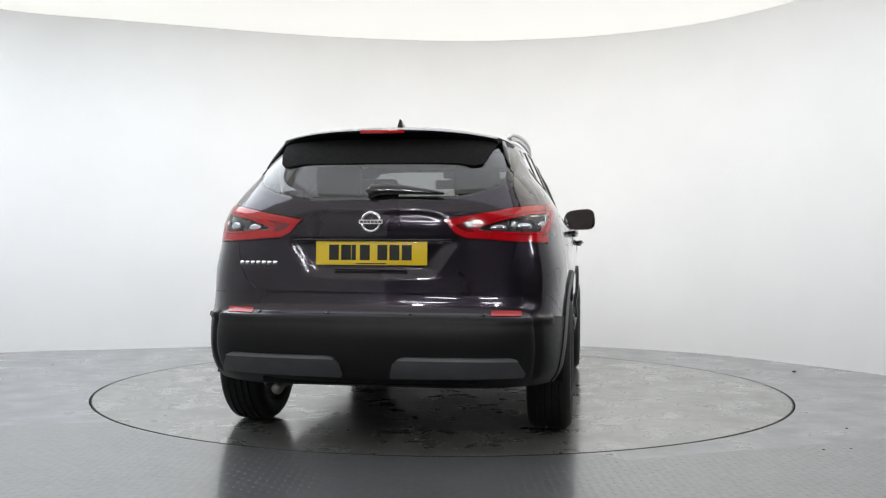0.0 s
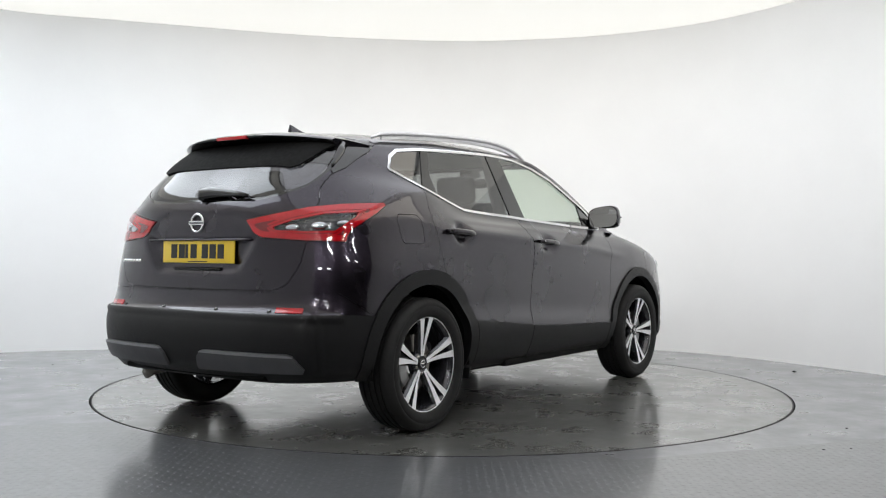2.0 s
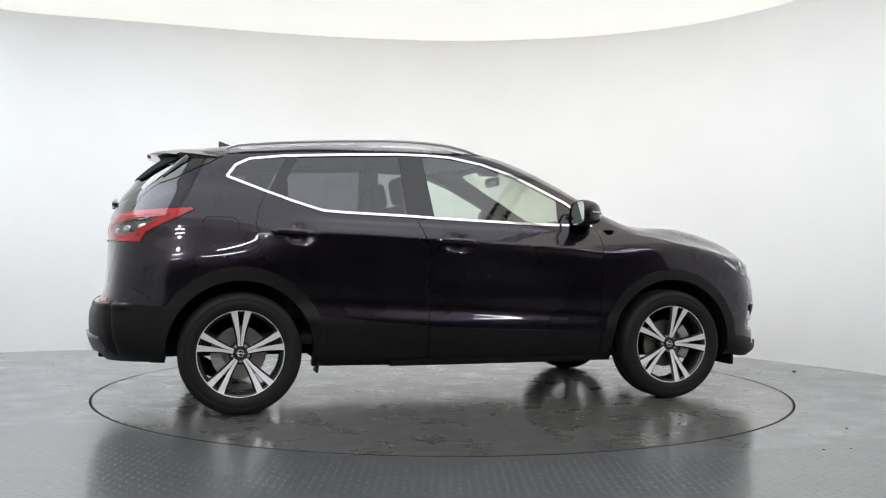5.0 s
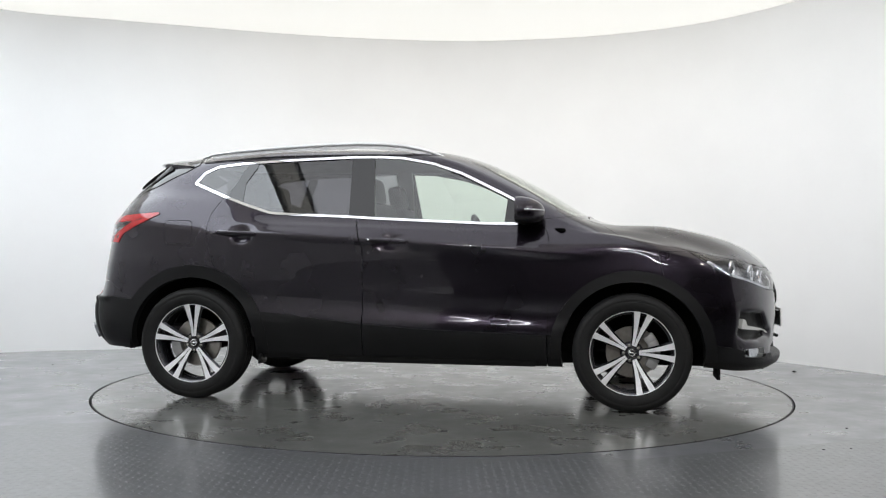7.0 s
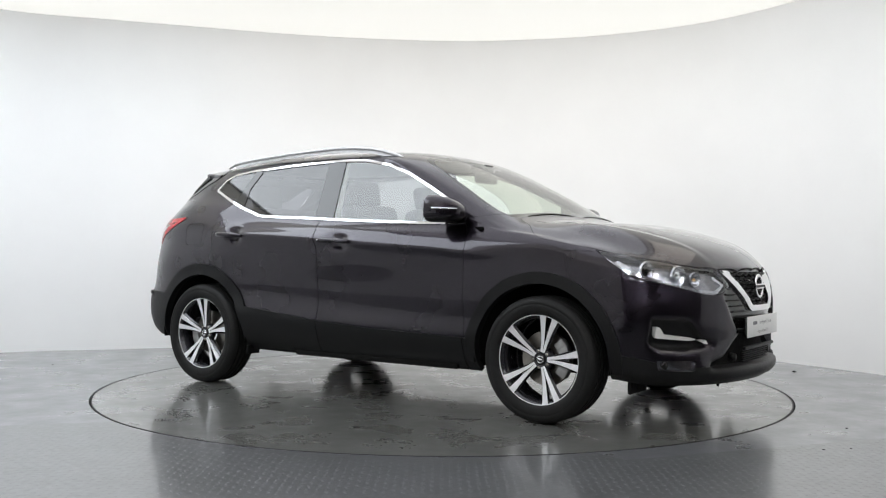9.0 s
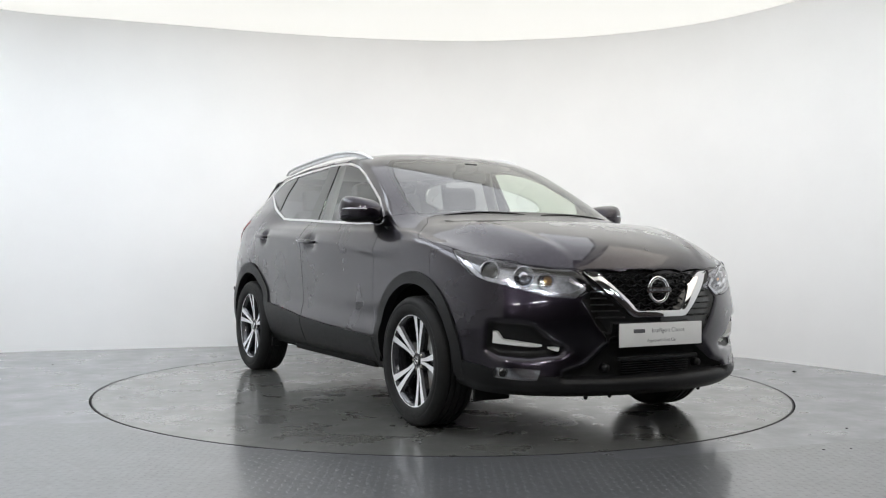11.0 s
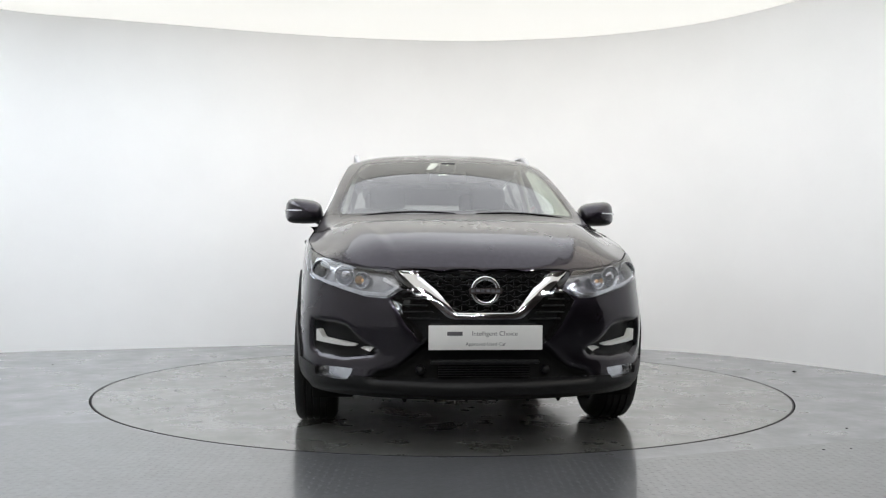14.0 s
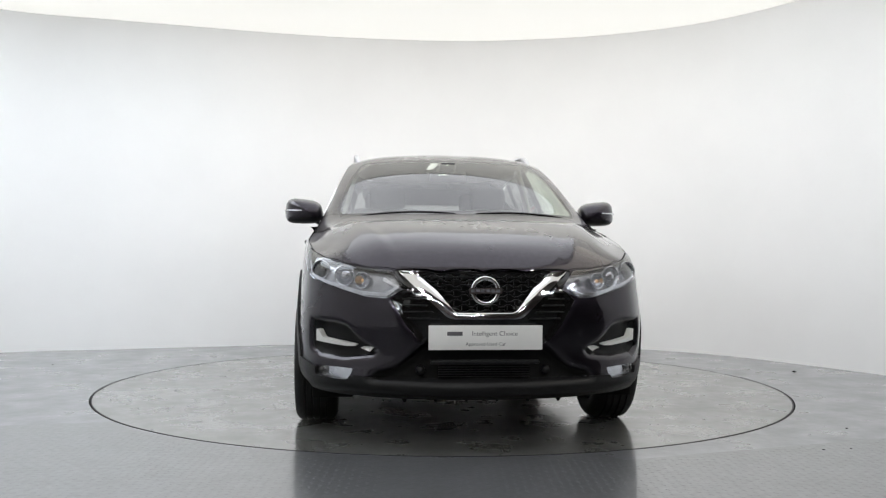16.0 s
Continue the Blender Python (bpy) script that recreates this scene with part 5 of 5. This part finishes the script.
def wheels(car):
    """Five V-shaped double spokes with machined faces; built once, then copied to the four corners."""
    w = new("wheel")
    w.parent = car
    R, H = .338, .106
    prof = [(.236, -.095), (.25, -.104), (.285, -H - .004), (.31, -H), (.326, -.093), (.334, -.08)]
    for c in (-.052, -.018, .018, .052):
        prof += [(R - .001, c - .006), (R - .009, c - .005), (R - .009, c + .005), (R - .001, c + .006)]
    prof += [(.334, .08), (.326, .093), (.31, H), (.298, H + .002), (.294, H + .0005), (.285, H + .004), (.262, .105), (.25, .101), (.240, .094), (.236, .085)]
    part("tyre", lathe(prof, 96), RUBBER, w, "black road tyre with grooved tread", angle=35)
    rim = part("rim", lathe([(.225, -.09), (.234, -.09), (.222, -.03), (.214, .05), (.226, .080), (.2385, .0885), (.2445, .0905), (.2455, .086), (.236, .078)], 96), RIM_DARK, w, "dark alloy rim")
    part("rim_lip", lathe([(.2345, .0890), (.2440, .0925), (.2475, .0885)], 96), MACHINED, rim)
    hub = part("hub", lathe([(.066, .02), (.064, .045), (.052, .056), (.034, .060), (.030, .056), (.001, .056)], 48), RIM_DARK, w)
    part("hub_cap", lathe([(.029, .056), (.028, .062), (.022, .0645), (.001, .0655)], 32), GLOSS_BLACK, hub)
    bm = bmesh.new()
    sweep(bm, [(.018 * math.cos(a), .0645, .018 * math.sin(a)) for a in np.linspace(0, 2 * math.pi, 25)[:-1]], (0, 1, 0), oval(.003, .002, 6), closed=True)
    add_box(bm, (0, .0655, 0), (.046, .003, .009))
    part("cap_badge", bm, CHROME, hub)
    # one spoke blade: machined top, dark flanks
    meshes = {}
    for s in (1, -1):
        bm = bmesh.new()
        st = [(.040, .0066, .0064, .060, .006), (.09, .0108, .0088, .064, .008), (.14, .0185, .0115, .072, .010), (.19, .0285, .0152, .080, .011), (.238, .0390, .0192, .0885, .012)]
        rows = []
        for r, off, hw, top, fl in st:
            o = s * off
            lo, hi = (hw + .003, hw + fl) if s > 0 else (hw + fl, hw + .003)
            rows.append([bm.verts.new((o - hw, top, r)), bm.verts.new((o + hw, top, r)), bm.verts.new((o + hi, top - .012, r)), bm.verts.new((o + hw * .7, top - .045, r)), bm.verts.new((o - hw * .7, top - .045, r)), bm.verts.new((o - lo, top - .012, r))])
        for p, q in zip(rows, rows[1:]):
            for j in range(6):
                f = bm.faces.new((p[j], p[(j + 1) % 6], q[(j + 1) % 6], q[j]))
                f.material_index = 1 if j == 0 else 0
        bm.faces.new(rows[0])
        bm.faces.new(rows[-1][::-1])
        bmesh.ops.recalc_face_normals(bm, faces=bm.faces)
        me = bpy.data.meshes.new("spoke")
        bm.to_mesh(me)
        bm.free()
        me.materials.append(RIM_DARK)
        me.materials.append(MACHINED)
        meshes[s] = me
    for k in range(5):
        for s in (1, -1):
            sp = new("spoke", meshes[s])
            sp.parent = w
            sp.matrix_basis = pose(0, 0, 0, 0, 72 * k)
    for k in range(5):
        bm = bmesh.new()
        a = math.radians(72 * k)
        bmesh.ops.create_cone(bm, cap_ends=True, segments=6, radius1=.009, radius2=.009, depth=.012, matrix=pose(.046 * math.sin(a + .63), .053, .046 * math.cos(a + .63), 90))
        part("wheel_nut", bm, STEEL, hub)
    disc = part("brake_disc", lathe([(.06, .0), (.145, .0), (.147, -.004), (.147, -.02), (.145, -.024), (.06, -.024)], 64), STEEL, w, "rust-tinged steel brake disc", angle=30)
    spots = [(AX, .785, 10), (-AX, .787, 20), (AX, -.785, -16), (-AX, -.787, 0)]
    for i, (x, y, turn) in enumerate(spots):
        m = pose(x, y, R, 0, 0, 180 if y < 0 else 0) @ pose(0, 0, 0, 0, turn)
        if i == 0:
            w.matrix_basis = m
        else:
            copy_thing(w, m)
        front, side = x > 0, 1 if y > 0 else -1
        bm = bmesh.new()
        for k in range(5 if front else 4):
            a = math.radians((-30 + 17 * k) if front else (168 + 15 * k))
            add_box(bm, (.128 * math.cos(a), side * .012, .128 * math.sin(a)), (.062, .05, .05), .010, pose(0, 0, 0, 0, -math.degrees(a)))
        bmesh.ops.translate(bm, vec=(x, y, R), verts=bm.verts)
        part("brake_caliper", bm, CALIPER, car, "bare alloy brake caliper", angle=40)


def cabin(car):
    """Seats, dashboard and steering wheel behind the glass."""
    bm = bmesh.new()
    rows = []
    for y in np.linspace(-.68, .68, 13):
        rows.append([bm.verts.new((x, y, z - .04 * abs(y) ** 2)) for x, z in ((.98, 1.10), (.85, 1.105), (.62, 1.09), (.52, 1.05), (.50, .98), (.56, .80), (.62, .60))])
    for p, q in zip(rows, rows[1:]):
        for j in range(6):
            bm.faces.new((p[j], p[j + 1], q[j + 1], q[j]))
    part("dashboard", bm, DASH, car, "dark moulded dashboard")
    bm = bmesh.new()
    path = [(.40 + .055 * math.sin(a) * -1, -.36 + .178 * math.cos(a), .965 + .165 * math.sin(a)) for a in np.linspace(0, 2 * math.pi, 33)[:-1]]
    sweep(bm, path, (1, 0, .3), oval(.016, .016, 8), closed=True)
    add_box(bm, (.42, -.36, .955), (.05, .11, .10), .02)
    add_box(bm, (.41, -.36, .955), (.02, .34, .03), .008)
    add_box(bm, (.52, -.36, .95), (.2, .06, .06), .02)
    part("steering_wheel", bm, DASH, car, "dark three-spoke steering wheel", angle=50)
    def seat(x, y, w, rests):
        bm = bmesh.new()
        add_box(bm, (x + .25, y, .62), (.52, w, .18), .06, pose(0, 0, 0, 0, -8), 3)
        st = part("seat", bm, FABRIC, car, "dark cloth seat")
        bm = bmesh.new()
        add_box(bm, (x - .06, y, .90), (.15, w * .96, .62), .06, pose(0, 0, 0, 0, -14), 3)
        part("backrest", bm, FABRIC, st)
        for d in rests:
            bm = bmesh.new()
            add_box(bm, (x - .155, y + d, 1.285), (.10, .25, .17), .045, pose(0, 0, 0, 0, -10), 3)
            part("headrest", bm, FABRIC, st)
            bm = bmesh.new()
            for e in (-.05, .05):
                add_box(bm, (x - .15, y + d + e, 1.19), (.012, .012, .10))
            part("headrest_post", bm, STEEL, st)
    seat(-.15, .36, .52, (0,))
    seat(-.15, -.36, .52, (0,))
    seat(-1.05, 0, 1.22, (-.38, .38))
    bm = bmesh.new()
    add_box(bm, (-.5, 0, .40), (2.2, 1.5, .06), .02)
    add_box(bm, (.1, 0, .62), (1.1, .2, .3), .04)
    part("cabin_floor", bm, FABRIC, car, angle=40)
    P, N, T = skin(5, 4)
    M = (P - N * .03, -N, T[:, ::-1])
    a, _ = split(M, 1.485 - M[0][:, 2])
    panel("headliner", both(a), HEADLINER, car, depth=0, label="pale cloth headliner")
    bm = bmesh.new()
    sweep(bm, [(.44, 0, 1.43), (.46, 0, 1.405)], (1, 0, 0), oval(.01, .01, 6))
    add_box(bm, (.43, 0, 1.385), (.03, .24, .065), .014)
    add_box(bm, (.40, 0, 1.45), (.12, .10, .05), .014)
    part("interior_mirror", bm, GLOSS_BLACK, car, angle=40)
    for s in (1, -1):
        bm = bmesh.new()
        add_box(bm, (-.30, s * .635, 1.28), (.11, .03, .46), .01, pose(0, 0, 0, s * 16, 0, 0))
        part("door_pillar", bm, HEADLINER, car)
        bm = bmesh.new()
        add_box(bm, (.25, s * .775, .93), (1.0, .04, .22), .015)
        add_box(bm, (-.70, s * .775, .95), (.8, .04, .24), .015)
        part("door_lining", bm, DASH, car, angle=40)


car = build_car()


def motions():
    # the turntable turns clockwise and comes to rest at 14 s
    turns = [(0, 80.95), (.5, 74.6), (1, 68.15), (1.5, 61.65), (2, 55.15), (2.5, 48.6), (3, 42.05), (3.5, 35.5), (4, 29.0), (4.7, 19.95), (5.5, 9.65),
             (6.3, -.62), (6.5, -3.2), (7, -9.62), (7.5, -16.05), (8, -22.45), (9, -35.15), (10, -47.8), (10.5, -54.1), (11, -60.45), (11.5, -66.75), (12, -73.0),
             (12.5, -78.2), (13, -82.0), (13.5, -83.95), (14, -84.6), (15, -84.6), (16, -84.6)]
    for thing, off in ((car, (-.084, -.006)), (turntable, (0, 0))):
        walk(thing, [(t, pose(0, 0, 0, 0, 0, a) @ pose(off[0], off[1], 0)) for t, a in turns])


motions()
